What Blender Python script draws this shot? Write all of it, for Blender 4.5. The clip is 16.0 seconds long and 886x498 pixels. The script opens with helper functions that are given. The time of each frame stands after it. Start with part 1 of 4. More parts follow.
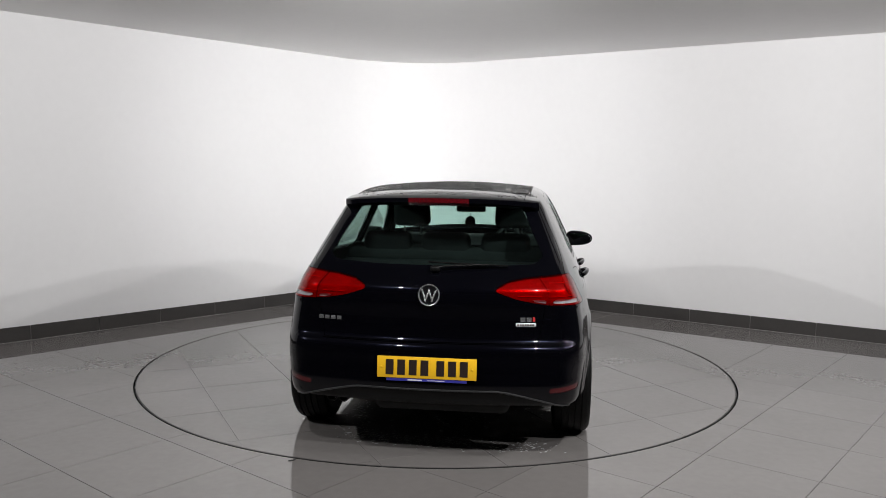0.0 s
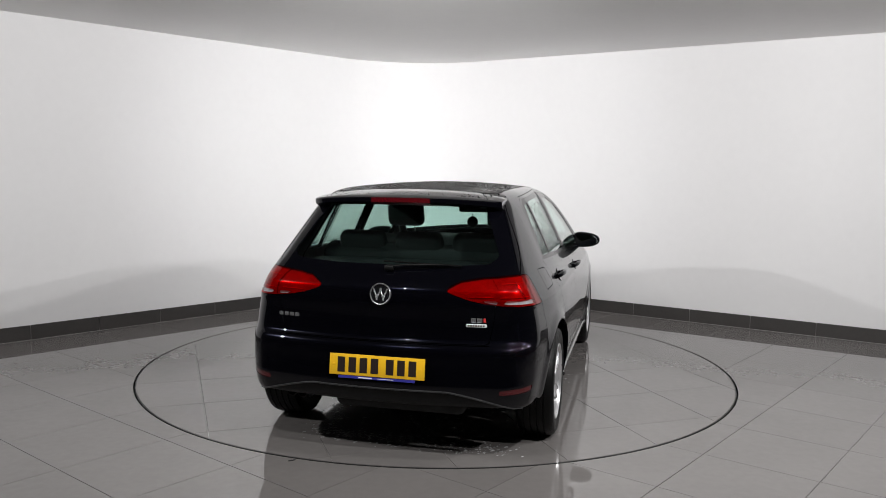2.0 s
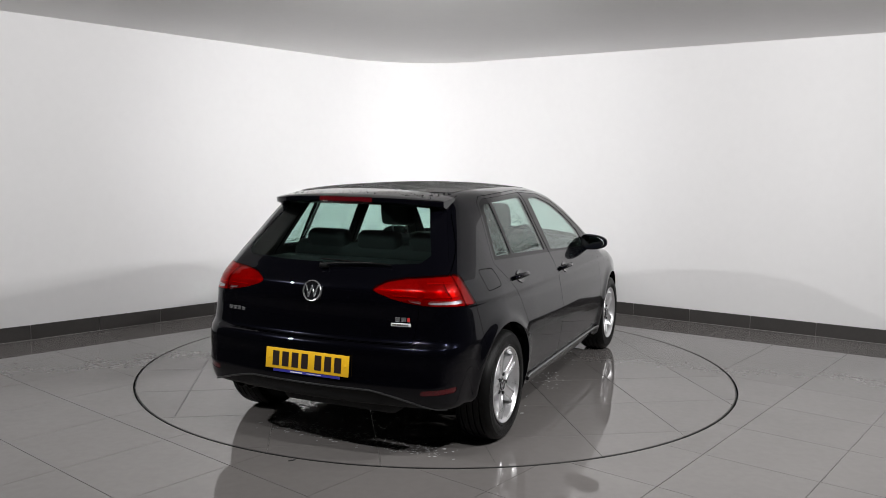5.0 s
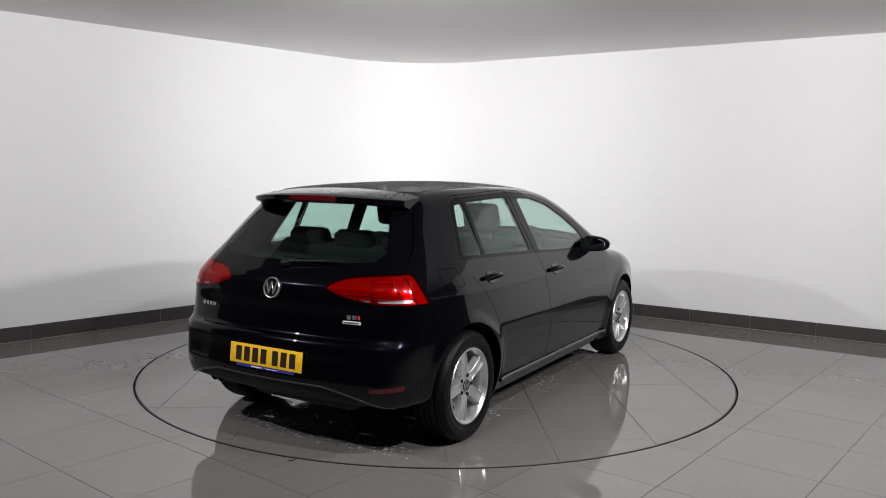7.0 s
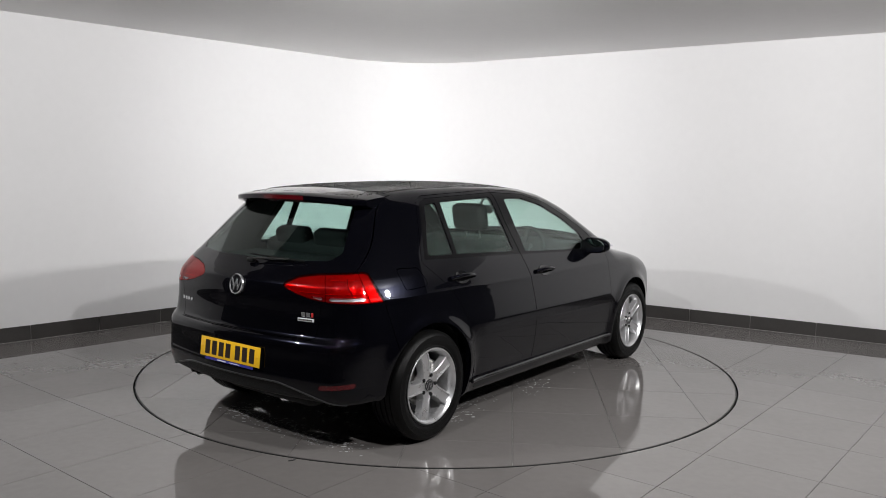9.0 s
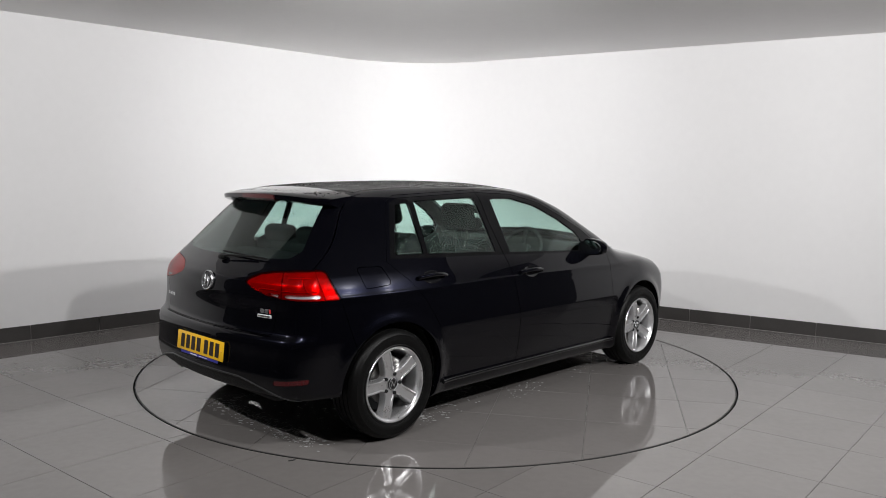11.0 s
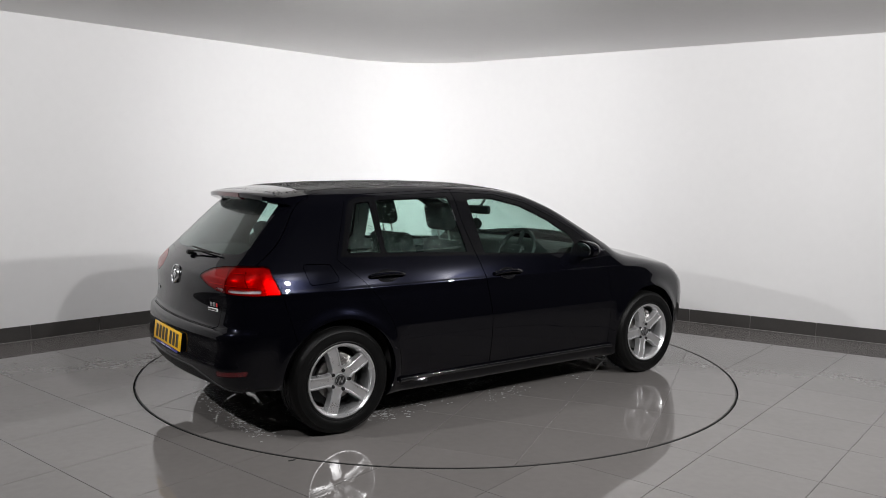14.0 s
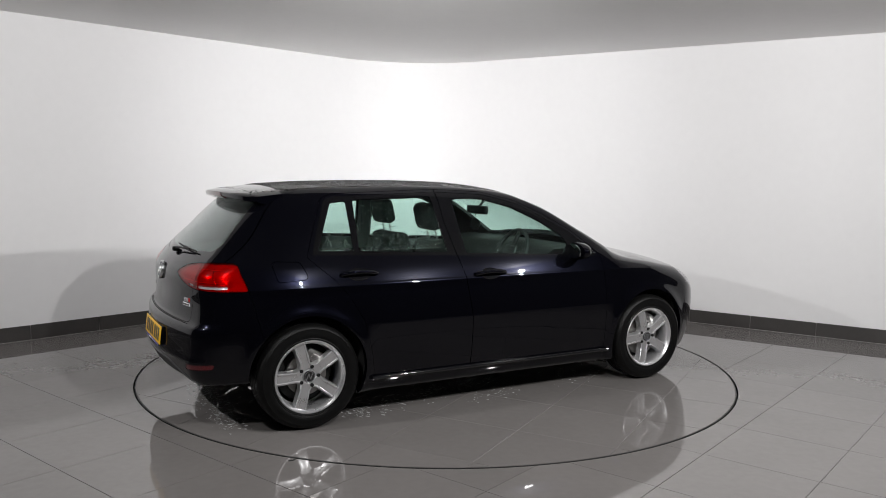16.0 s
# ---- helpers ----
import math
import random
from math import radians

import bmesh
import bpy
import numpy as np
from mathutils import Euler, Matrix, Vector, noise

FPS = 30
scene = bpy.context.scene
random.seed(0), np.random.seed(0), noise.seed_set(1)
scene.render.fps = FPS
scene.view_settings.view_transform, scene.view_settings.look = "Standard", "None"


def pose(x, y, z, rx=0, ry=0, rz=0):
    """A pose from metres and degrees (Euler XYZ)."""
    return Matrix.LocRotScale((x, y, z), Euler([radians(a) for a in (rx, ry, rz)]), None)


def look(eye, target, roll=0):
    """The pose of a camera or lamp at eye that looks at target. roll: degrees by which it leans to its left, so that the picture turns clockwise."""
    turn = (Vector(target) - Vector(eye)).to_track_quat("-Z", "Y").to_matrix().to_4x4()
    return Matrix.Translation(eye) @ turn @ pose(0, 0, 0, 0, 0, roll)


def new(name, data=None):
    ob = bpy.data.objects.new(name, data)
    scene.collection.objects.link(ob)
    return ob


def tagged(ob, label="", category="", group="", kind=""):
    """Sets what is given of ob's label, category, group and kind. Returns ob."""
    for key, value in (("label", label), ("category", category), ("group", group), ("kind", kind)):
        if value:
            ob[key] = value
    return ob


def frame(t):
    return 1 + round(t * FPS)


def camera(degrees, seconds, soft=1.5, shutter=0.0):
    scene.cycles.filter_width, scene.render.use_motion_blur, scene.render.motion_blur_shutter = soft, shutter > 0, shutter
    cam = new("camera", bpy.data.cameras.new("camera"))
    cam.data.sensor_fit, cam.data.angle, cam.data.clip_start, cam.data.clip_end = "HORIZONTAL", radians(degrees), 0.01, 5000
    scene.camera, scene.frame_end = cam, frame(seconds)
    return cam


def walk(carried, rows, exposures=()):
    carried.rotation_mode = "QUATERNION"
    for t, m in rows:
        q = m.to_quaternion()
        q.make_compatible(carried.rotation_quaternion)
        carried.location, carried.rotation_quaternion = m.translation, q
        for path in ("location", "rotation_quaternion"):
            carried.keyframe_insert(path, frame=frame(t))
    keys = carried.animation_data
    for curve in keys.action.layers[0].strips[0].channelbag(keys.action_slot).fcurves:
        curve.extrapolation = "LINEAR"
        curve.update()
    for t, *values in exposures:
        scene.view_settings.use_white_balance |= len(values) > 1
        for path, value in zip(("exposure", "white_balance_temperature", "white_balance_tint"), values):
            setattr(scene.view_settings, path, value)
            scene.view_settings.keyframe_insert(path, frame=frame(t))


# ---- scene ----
cam = camera(57.7767, 16.0, soft=0.62)
EYE = Vector((0.0, -6.2575, 1.5409))
AIM = EYE + Vector((0.00601, 0.99502, -0.09953))
VIEW = look(EYE, AIM, 0.762)
walk(cam, [(0.0, VIEW), (16.0, VIEW)], exposures=[(0.0, 0.0), (16.0, 0.0)])

# ---- light ----
world = bpy.data.worlds.new("world")
scene.world = world
world.use_nodes = True
world.node_tree.nodes["Background"].inputs["Color"].default_value = (0.02, 0.02, 0.022, 1)
world.node_tree.nodes["Background"].inputs["Strength"].default_value = 0.2


def area_lamp(name, eye, target, watts, sx, sy, colour=(1, 1, 1), spread=180):
    data = bpy.data.lights.new(name, "AREA")
    data.shape, data.size, data.size_y, data.energy, data.color, data.spread = "ELLIPSE", sx, sy, watts, colour, radians(spread)
    ob = new(name, data)
    ob.matrix_world = look(eye, target)
    return ob


for at, aim, watts in (((3.8, -2.2, 2.7), (-0.9, 0.7, 0.9), 54), ((2.9, -3.1, 2.7), (-0.3, 1.2, 0.9), 57), ((1.1, -3.7, 2.7), (1.3, 1.4, 0.9), 73),
                       ((-1.1, -3.7, 2.7), (-0.2, 1.4, 0.9), 38), ((-3.4, -2.7, 2.7), (1.9, 0.8, 0.8), 64)):
    area_lamp("studio_lamp", at, aim, watts, 0.08, 0.08, (1.0, 0.99, 0.985))
area_lamp("corner_lamp", (-0.1, -3.0, 2.35), (-0.4, 3.8, 1.6), 27, 1.6, 0.3, (1.0, 0.995, 0.99), 64)


# ---- materials ----
def material(name, colour, rough=0.5, metal=0.0, coat=0.0, spec=0.5, vary=0.0, scale=6.0, bump=0.0, bump_scale=80.0, rough_vary=0.0, island=0.0, piece=0.0):
    m = bpy.data.materials.new(name)
    m.use_nodes = True
    n, l = m.node_tree.nodes, m.node_tree.links
    b = n["Principled BSDF"]
    b.inputs["Base Color"].default_value = (*colour, 1)
    b.inputs["Roughness"].default_value, b.inputs["Metallic"].default_value = rough, metal
    b.inputs["Coat Weight"].default_value, b.inputs["Coat Roughness"].default_value = coat, 0.02
    b.inputs["Specular IOR Level"].default_value = spec
    tex = n.new("ShaderNodeTexCoord")
    if vary or rough_vary or piece or island:
        t1, t2 = n.new("ShaderNodeTexNoise"), n.new("ShaderNodeTexNoise")
        for t, k in ((t1, scale), (t2, scale * 9)):
            t.inputs["Scale"].default_value, t.inputs["Detail"].default_value = k, 6
            l.new(tex.outputs["Object"], t.inputs["Vector"])
        mix = n.new("ShaderNodeMath")
        mix.operation = "MULTIPLY_ADD"
        mix.inputs[1].default_value = 0.5
        half = n.new("ShaderNodeMath")
        half.operation = "MULTIPLY"
        half.inputs[1].default_value = 0.5
        l.new(t2.outputs["Fac"], half.inputs[0])
        l.new(t1.outputs["Fac"], mix.inputs[0])
        l.new(half.outputs[0], mix.inputs[2])
        fac = mix.outputs[0]
        value = n.new("ShaderNodeMapRange")
        value.inputs["From Min"].default_value, value.inputs["From Max"].default_value = 0.3, 0.7
        value.inputs["To Min"].default_value, value.inputs["To Max"].default_value = 1 - vary, 1 + vary
        l.new(fac, value.inputs["Value"])
        out = value.outputs["Result"]
        if piece:
            info = n.new("ShaderNodeObjectInfo")
            add = n.new("ShaderNodeMath")
            add.operation = "MULTIPLY_ADD"
            add.inputs[1].default_value, add.inputs[2].default_value = 2 * piece, 1 - piece
            l.new(info.outputs["Random"], add.inputs[0])
            mul = n.new("ShaderNodeMath")
            mul.operation = "MULTIPLY"
            l.new(out, mul.inputs[0])
            l.new(add.outputs[0], mul.inputs[1])
            out = mul.outputs[0]
        hue = n.new("ShaderNodeHueSaturation")
        hue.inputs["Color"].default_value = (*colour, 1)
        l.new(out, hue.inputs["Value"])
        l.new(hue.outputs["Color"], b.inputs["Base Color"])
        if rough_vary:
            rr = n.new("ShaderNodeMapRange")
            rr.inputs["From Min"].default_value, rr.inputs["From Max"].default_value = 0.3, 0.7
            rr.inputs["To Min"].default_value, rr.inputs["To Max"].default_value = rough - rough_vary, rough + rough_vary
            l.new(fac, rr.inputs["Value"])
            l.new(rr.outputs["Result"], b.inputs["Roughness"])
    if bump:
        t3, bp = n.new("ShaderNodeTexNoise"), n.new("ShaderNodeBump")
        t3.inputs["Scale"].default_value, t3.inputs["Detail"].default_value = bump_scale, 4
        bp.inputs["Strength"].default_value, bp.inputs["Distance"].default_value = bump, 0.01
        l.new(tex.outputs["Object"], t3.inputs["Vector"])
        l.new(t3.outputs["Fac"], bp.inputs["Height"])
        l.new(bp.outputs["Normal"], b.inputs["Normal"])
        if coat and bump > 0.5:
            l.new(bp.outputs["Normal"], b.inputs["Coat Normal"])
    return m


def clear_material(name, tint, rough=0.0, ior=1.5, gloss=1.0):
    """A thin clear pane: tinted see-through, with a glossy face."""
    m = bpy.data.materials.new(name)
    m.use_nodes = True
    n, l = m.node_tree.nodes, m.node_tree.links
    n.remove(n["Principled BSDF"])
    tr, gl, mix = n.new("ShaderNodeBsdfTransparent"), n.new("ShaderNodeBsdfGlossy"), n.new("ShaderNodeMixShader")
    tr.inputs["Color"].default_value = (*tint, 1)
    gl.inputs["Roughness"].default_value = rough
    gl.inputs["Color"].default_value = (gloss, gloss, gloss, 1)
    lw, pw, ma = n.new("ShaderNodeLayerWeight"), n.new("ShaderNodeMath"), n.new("ShaderNodeMath")
    pw.operation, ma.operation = "POWER", "MULTIPLY_ADD"
    r0 = ((ior - 1) / (ior + 1)) ** 2
    pw.inputs[1].default_value, ma.inputs[1].default_value, ma.inputs[2].default_value = 5.0, 1 - r0, r0
    l.new(lw.outputs["Facing"], pw.inputs[0])
    l.new(pw.outputs[0], ma.inputs[0])
    l.new(ma.outputs[0], mix.inputs[0])
    l.new(tr.outputs[0], mix.inputs[1])
    l.new(gl.outputs[0], mix.inputs[2])
    l.new(mix.outputs[0], n["Material Output"].inputs["Surface"])
    return m


PAINT = material("black_paint", (0.0011, 0.0011, 0.0020), 0.20, 0.0, 0.8, 0.04, vary=0.12, scale=900, rough_vary=0.03)
PAINT.node_tree.nodes["Principled BSDF"].inputs["Specular Tint"].default_value = (0.45, 0.50, 1.0, 1)
WET_PAINT = material("wet_black_paint", (0.0011, 0.0011, 0.0016), 0.34, 0.0, 0.55, 0.05, vary=0.12, scale=900, bump=0.55, bump_scale=260)
TRIM = material("black_trim", (0.003, 0.003, 0.0035), 0.14, spec=0.22, vary=0.15, scale=40)
GLOSS_BLACK = material("gloss_black", (0.006, 0.006, 0.007), 0.08, coat=0.6)
PLASTIC = material("grained_plastic", (0.008, 0.008, 0.0085), 0.5, spec=0.25, vary=0.15, scale=30, bump=0.15, bump_scale=600)
RUBBER = material("tyre_rubber", (0.0035, 0.0035, 0.0035), 0.40, spec=0.14, vary=0.25, scale=14, bump=0.2, bump_scale=240, rough_vary=0.08)
ALLOY = material("silver_alloy", (0.70, 0.70, 0.71), 0.30, 0.85, 0.3, vary=0.05, scale=20, rough_vary=0.05)
DULL = material("dull_exhaust_metal", (0.06, 0.058, 0.055), 0.5, 0.8, vary=0.2, scale=30)
STEEL = material("brake_steel", (0.35, 0.34, 0.33), 0.35, 1.0, vary=0.2, scale=30)
CHROME = material("chrome", (0.78, 0.79, 0.81), 0.22, 0.93)
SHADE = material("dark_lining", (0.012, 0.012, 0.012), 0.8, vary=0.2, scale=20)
CLOTH = material("seat_cloth", (0.0045, 0.0048, 0.005), 0.9, vary=0.25, scale=60, bump=0.3, bump_scale=500)
DASH = material("dash_plastic", (0.009, 0.0095, 0.010), 0.6, vary=0.1, scale=30, bump=0.1, bump_scale=500)
LINING = material("roof_lining", (0.30, 0.30, 0.29), 0.9, vary=0.05, scale=40)
YELLOW = material("plate_yellow", (0.80, 0.46, 0.015), 0.35, vary=0.05, scale=30)
INK = material("plate_ink", (0.02, 0.012, 0.01), 0.4)
BLUE = material("plate_blue", (0.03, 0.03, 0.25), 0.4)
WHITE = material("label_white", (0.75, 0.76, 0.78), 0.4)
RED = material("label_red", (0.5, 0.03, 0.03), 0.3)
REFLECTOR = material("red_reflector", (0.06, 0.002, 0.004), 0.15, coat=0.6, vary=0.2, scale=150)
LAMP_BACK = material("lamp_reflector", (0.46, 0.45, 0.45), 0.25, 0.35, vary=0.35, scale=9, bump=0.25, bump_scale=22)
LIP = material("satin_edge", (0.03, 0.03, 0.031), 0.3, spec=0.5)
GUIDE_RED = material("bright_red_plastic", (0.7, 0.10, 0.09), 0.3)
LAMP_RED = clear_material("red_lens", (0.66, 0.006, 0.008), 0.03)
LAMP_CLEAR = clear_material("clear_lens", (0.85, 0.86, 0.88), 0.03)
GLASS = clear_material("window_glass", (0.86, 0.955, 0.925))
GLASS_REAR = clear_material("rear_window_glass", (0.80, 0.90, 0.875))
MIRROR = material("mirror_glass", (0.55, 0.60, 0.60), 0.01, 1.0)
# drips on the floor: the pale base colour paints in their bright glints
GLINT_WATER = material("glint_water", (0.62, 0.62, 0.62), 0.12, spec=0.8)
GLINT_WATER.node_tree.nodes["Principled BSDF"].inputs["Transmission Weight"].default_value = 0.45
WATER = material("water", (1.0, 1.0, 1.0), 0.06)
WATER.node_tree.nodes["Principled BSDF"].inputs["Transmission Weight"].default_value = 1.0
WATER.node_tree.nodes["Principled BSDF"].inputs["IOR"].default_value = 1.33
WALL = material("white_wall_paint", (0.80, 0.795, 0.80), 0.75, vary=0.015, scale=1.5, bump=0.04, bump_scale=160)
DARK_CEILING = material("dark_ceiling_paint", (0.035, 0.035, 0.036), 0.9, vary=0.1, scale=2)
CEILING = material("white_ceiling_paint", (0.86, 0.85, 0.845), 0.85, vary=0.015, scale=1.5, bump=0.04, bump_scale=160)
CURTAIN = material("dark_wall_paint", (0.035, 0.035, 0.036), 0.9, vary=0.1, scale=2)
TILE = material("grey_floor_tile", (0.152, 0.142, 0.138), 0.03, spec=0.5, vary=0.07, scale=2.2, rough_vary=0.004, piece=0.03)
SKIRTING = material("dark_skirting_tile", (0.058, 0.054, 0.052), 0.35, vary=0.10, scale=5, piece=0.06, rough_vary=0.05)
GROUT = material("grout", (0.24, 0.235, 0.23), 0.8, vary=0.2, scale=30)
PALE_GROUT = material("pale_grout", (0.30, 0.29, 0.28), 0.8, vary=0.2, scale=30)
RING = material("turntable_gap", (0.015, 0.015, 0.015), 0.6, vary=0.2, scale=30)


# ---- mesh helpers ----
def part(name, bm, mat, parent=None, label=""):
    me = bpy.data.meshes.new(name)
    if isinstance(bm, bmesh.types.BMesh):
        bm.to_mesh(me)
        bm.free()
    else:
        v, f = bm
        me.from_pydata([tuple(p) for p in v], [], [tuple(int(i) for i in q) for q in f])
    me.materials.append(mat)
    ob = new(name, me)
    if parent:
        ob.parent = parent
    if label:
        tagged(ob, label)
    return ob


def smooth(ob, angle=40):
    me = ob.data
    me.polygons.foreach_set("use_smooth", [True] * len(me.polygons))
    me.set_sharp_from_angle(angle=radians(angle))
    return ob


def box(sx, sy, sz, r=0.0, seg=3, m=None, bm=None):
    """A box of that size round the origin with rounded edges."""
    b = bmesh.new()
    bmesh.ops.create_cube(b, size=1.0)
    bmesh.ops.scale(b, vec=(sx, sy, sz), verts=b.verts)
    if r:
        bmesh.ops.bevel(b, geom=b.edges[:], offset=r, segments=seg, profile=0.5, affect="EDGES")
    if m is not None:
        bmesh.ops.transform(b, matrix=m, verts=b.verts)
    if bm is None:
        return b
    me = bpy.data.meshes.new("scratch")
    b.to_mesh(me)
    b.free()
    bm.from_mesh(me)
    bpy.data.meshes.remove(me)
    return bm


def tube(path, r, seg=8, bm=None):
    """A round bar along the points of path."""
    bm = bm or bmesh.new()
    rings = []
    for i, p in enumerate(path):
        p = Vector(p)
        d = (Vector(path[min(i + 1, len(path) - 1)]) - Vector(path[max(i - 1, 0)])).normalized()
        side = d.orthogonal().normalized() if i == 0 else (rings[-1][1] - d * rings[-1][1].dot(d)).normalized()
        up = d.cross(side)
        rings.append(([bm.verts.new(p + r * (math.cos(k * math.tau / seg) * side + math.sin(k * math.tau / seg) * up)) for k in range(seg)], side))
    for (a, _), (b, _) in zip(rings, rings[1:]):
        for k in range(seg):
            bm.faces.new((a[k], a[(k + 1) % seg], b[(k + 1) % seg], b[k]))
    bm.faces.new(rings[0][0][::-1])
    bm.faces.new(rings[-1][0])
    return bm


def lathe(profile, seg=64, closed=False, bm=None):
    """Turns (radius, y) pairs about the y axis."""
    bm = bm or bmesh.new()
    rings = []
    for k in range(seg):
        c, s = math.cos(k * math.tau / seg), math.sin(k * math.tau / seg)
        rings.append([bm.verts.new((r * c, y, r * s)) for r, y in profile])
    n = len(profile)
    for k in range(seg):
        a, b = rings[k], rings[(k + 1) % seg]
        for i in range(n if closed else n - 1):
            bm.faces.new((a[i], a[(i + 1) % n], b[(i + 1) % n], b[i]))
    bmesh.ops.recalc_face_normals(bm, faces=bm.faces)
    return bm


def level(bm):
    """Lays a turned piece flat: its axis becomes z."""
    for q in bm.verts:
        q.co = (q.co.x, q.co.z, q.co.y)
    bmesh.ops.recalc_face_normals(bm, faces=bm.faces)
    return bm


def prism(outline, z0, z1, bm=None, bevel=0.0):
    """An upright block over a flat outline."""
    bm = bm or bmesh.new()
    lo, hi = [bm.verts.new((x, y, z0)) for x, y in outline], [bm.verts.new((x, y, z1)) for x, y in outline]
    bm.faces.new(lo[::-1])
    bm.faces.new(hi)
    for i in range(len(outline)):
        j = (i + 1) % len(outline)
        bm.faces.new((lo[i], lo[j], hi[j], hi[i]))
    bmesh.ops.recalc_face_normals(bm, faces=bm.faces)
    return bm


def empty(name):
    return new(name)


def turn(t):
    """The turntable's angle at t seconds, in radians."""
    return -0.0599082 * t + 0.0000719281 * t * t


# ---- car body surface: half widths, profiles and blends, in metres; x forward, y to the left, z up ----
def curve(*xy):
    """A smooth curve through points x, y, x, y ..."""
    x, y = np.array(xy[0::2], float), np.array(xy[1::2], float)
    h, d = np.diff(x), np.diff(y) / np.diff(x)
    m = np.zeros(len(x))
    m[0], m[-1] = d[0], d[-1]
    for i in range(1, len(x) - 1):
        if d[i - 1] * d[i] > 0:
            w1, w2 = 2 * h[i] + h[i - 1], h[i] + 2 * h[i - 1]
            m[i] = (w1 + w2) / (w1 / d[i - 1] + w2 / d[i])

    def value(q):
        q = np.asarray(q, float)
        i = np.clip(np.searchsorted(x, q) - 1, 0, len(h) - 1)
        t = np.clip((q - x[i]) / h[i], 0, 1)
        v = ((1 + 2 * t) * y[i] + t * h[i] * m[i]) * (1 - t) ** 2 + ((3 - 2 * t) * y[i + 1] + (t - 1) * h[i] * m[i + 1]) * t * t
        return v + np.minimum(q - x[0], 0) * m[0] + np.maximum(q - x[-1], 0) * m[-1]
    return value


def smax(a, b, r):
    h = np.maximum(r - np.abs(a - b), 0) / r
    return np.maximum(a, b) + h * h * r * 0.25


top_line = curve(-2.1, 1.29, -1.75, 1.375, -1.4, 1.422, -1.0, 1.445, -0.5, 1.452, -0.1, 1.444, 0.25, 1.408, 0.5, 1.335, 0.8, 1.185, 1.0, 1.075,
                 1.1, 1.012, 1.2, 0.976, 1.5, 0.920, 1.8, 0.848, 2.0, 0.768, 2.2, 0.64)
side_line = curve(0.12, 0.80, 0.2, 0.838, 0.265, 0.855, 0.31, 0.864, 0.37, 0.8735, 0.46, 0.8825, 0.54, 0.8866, 0.60, 0.8855, 0.68, 0.8775, 0.76, 0.866, 0.812, 0.8575, 0.835, 0.8565, 0.855, 0.8485, 0.92, 0.822,
                  0.99, 0.790, 1.05, 0.762, 1.2, 0.692, 1.35, 0.618, 1.5, 0.54)
taper = curve(-2.1, 0.155, -1.75, 0.066, -1.3, 0.012, -0.8, 0.0, 0.8, 0.0, 1.3, 0.008, 1.7, 0.065, 2.0, 0.18, 2.2, 0.32)
rear_line = curve(0.12, -1.88, 0.2, -1.95, 0.27, -2.005, 0.34, -2.036, 0.39, -2.050, 0.425, -2.053, 0.46, -2.049, 0.52, -2.044, 0.595, -2.041, 0.622, -2.032, 0.642, -2.010, 0.660, -1.998,
                  0.75, -1.990, 0.85, -1.994, 0.91, -1.985, 0.95, -1.955, 1.0, -1.905, 1.2, -1.70, 1.37, -1.53, 1.5, -1.40)
front_line = curve(0.12, 2.00, 0.2, 2.08, 0.35, 2.14, 0.55, 2.165, 0.66, 2.155, 0.74, 2.11, 0.82, 2.03, 1.0, 1.83)


def body(x, y, z):
    """Below nought inside the car's skin, above nought outside it."""
    ya = np.abs(y)
    flare = 0
    for ax in (-1.3185, 1.3185):
        r = np.hypot(x - ax, z - 0.32)
        flare = flare + 0.012 * np.exp(-((r - 0.362) / 0.045) ** 2)
    side = ya - side_line(z) + taper(x) - flare + 0.035 * np.clip((z - 0.95) / 0.35, 0, 1) * np.clip((-1.0 - x) / 0.6, 0, 1.2)
    side = side + 0.016 * np.clip((0.60 - z) / 0.30, 0, 1) * np.clip((0.99 - np.abs(x)) / 0.12, 0, 1)
    crown = 0.11 * ya ** 2
    top = z - top_line(x + 0.10 * ya ** 2) + crown
    rear = rear_line(z) + (0.185 - 0.02 * np.clip(1 - z, 0, 1)) * ya ** 2 - x
    front = x - front_line(z) + 0.48 * ya ** 2
    f = smax(side, top * 0.9, 0.085)
    f = smax(f, rear * 0.85, 0.11)
    f = smax(f, front, 0.14)
    return smax(f, 0.165 + 0.125 * np.clip((-1.45 - x) / 0.16, 0, 1) ** 2 - z, 0.05)


def body_normal(p):
    e, g = 0.004, []
    for k in range(3):
        d = np.zeros(3)
        d[k] = e
        g.append(body(*(p + d).T) - body(*(p - d).T))
    g = np.array(g).T
    return g / np.maximum(np.linalg.norm(g, axis=1, keepdims=True), 1e-9)


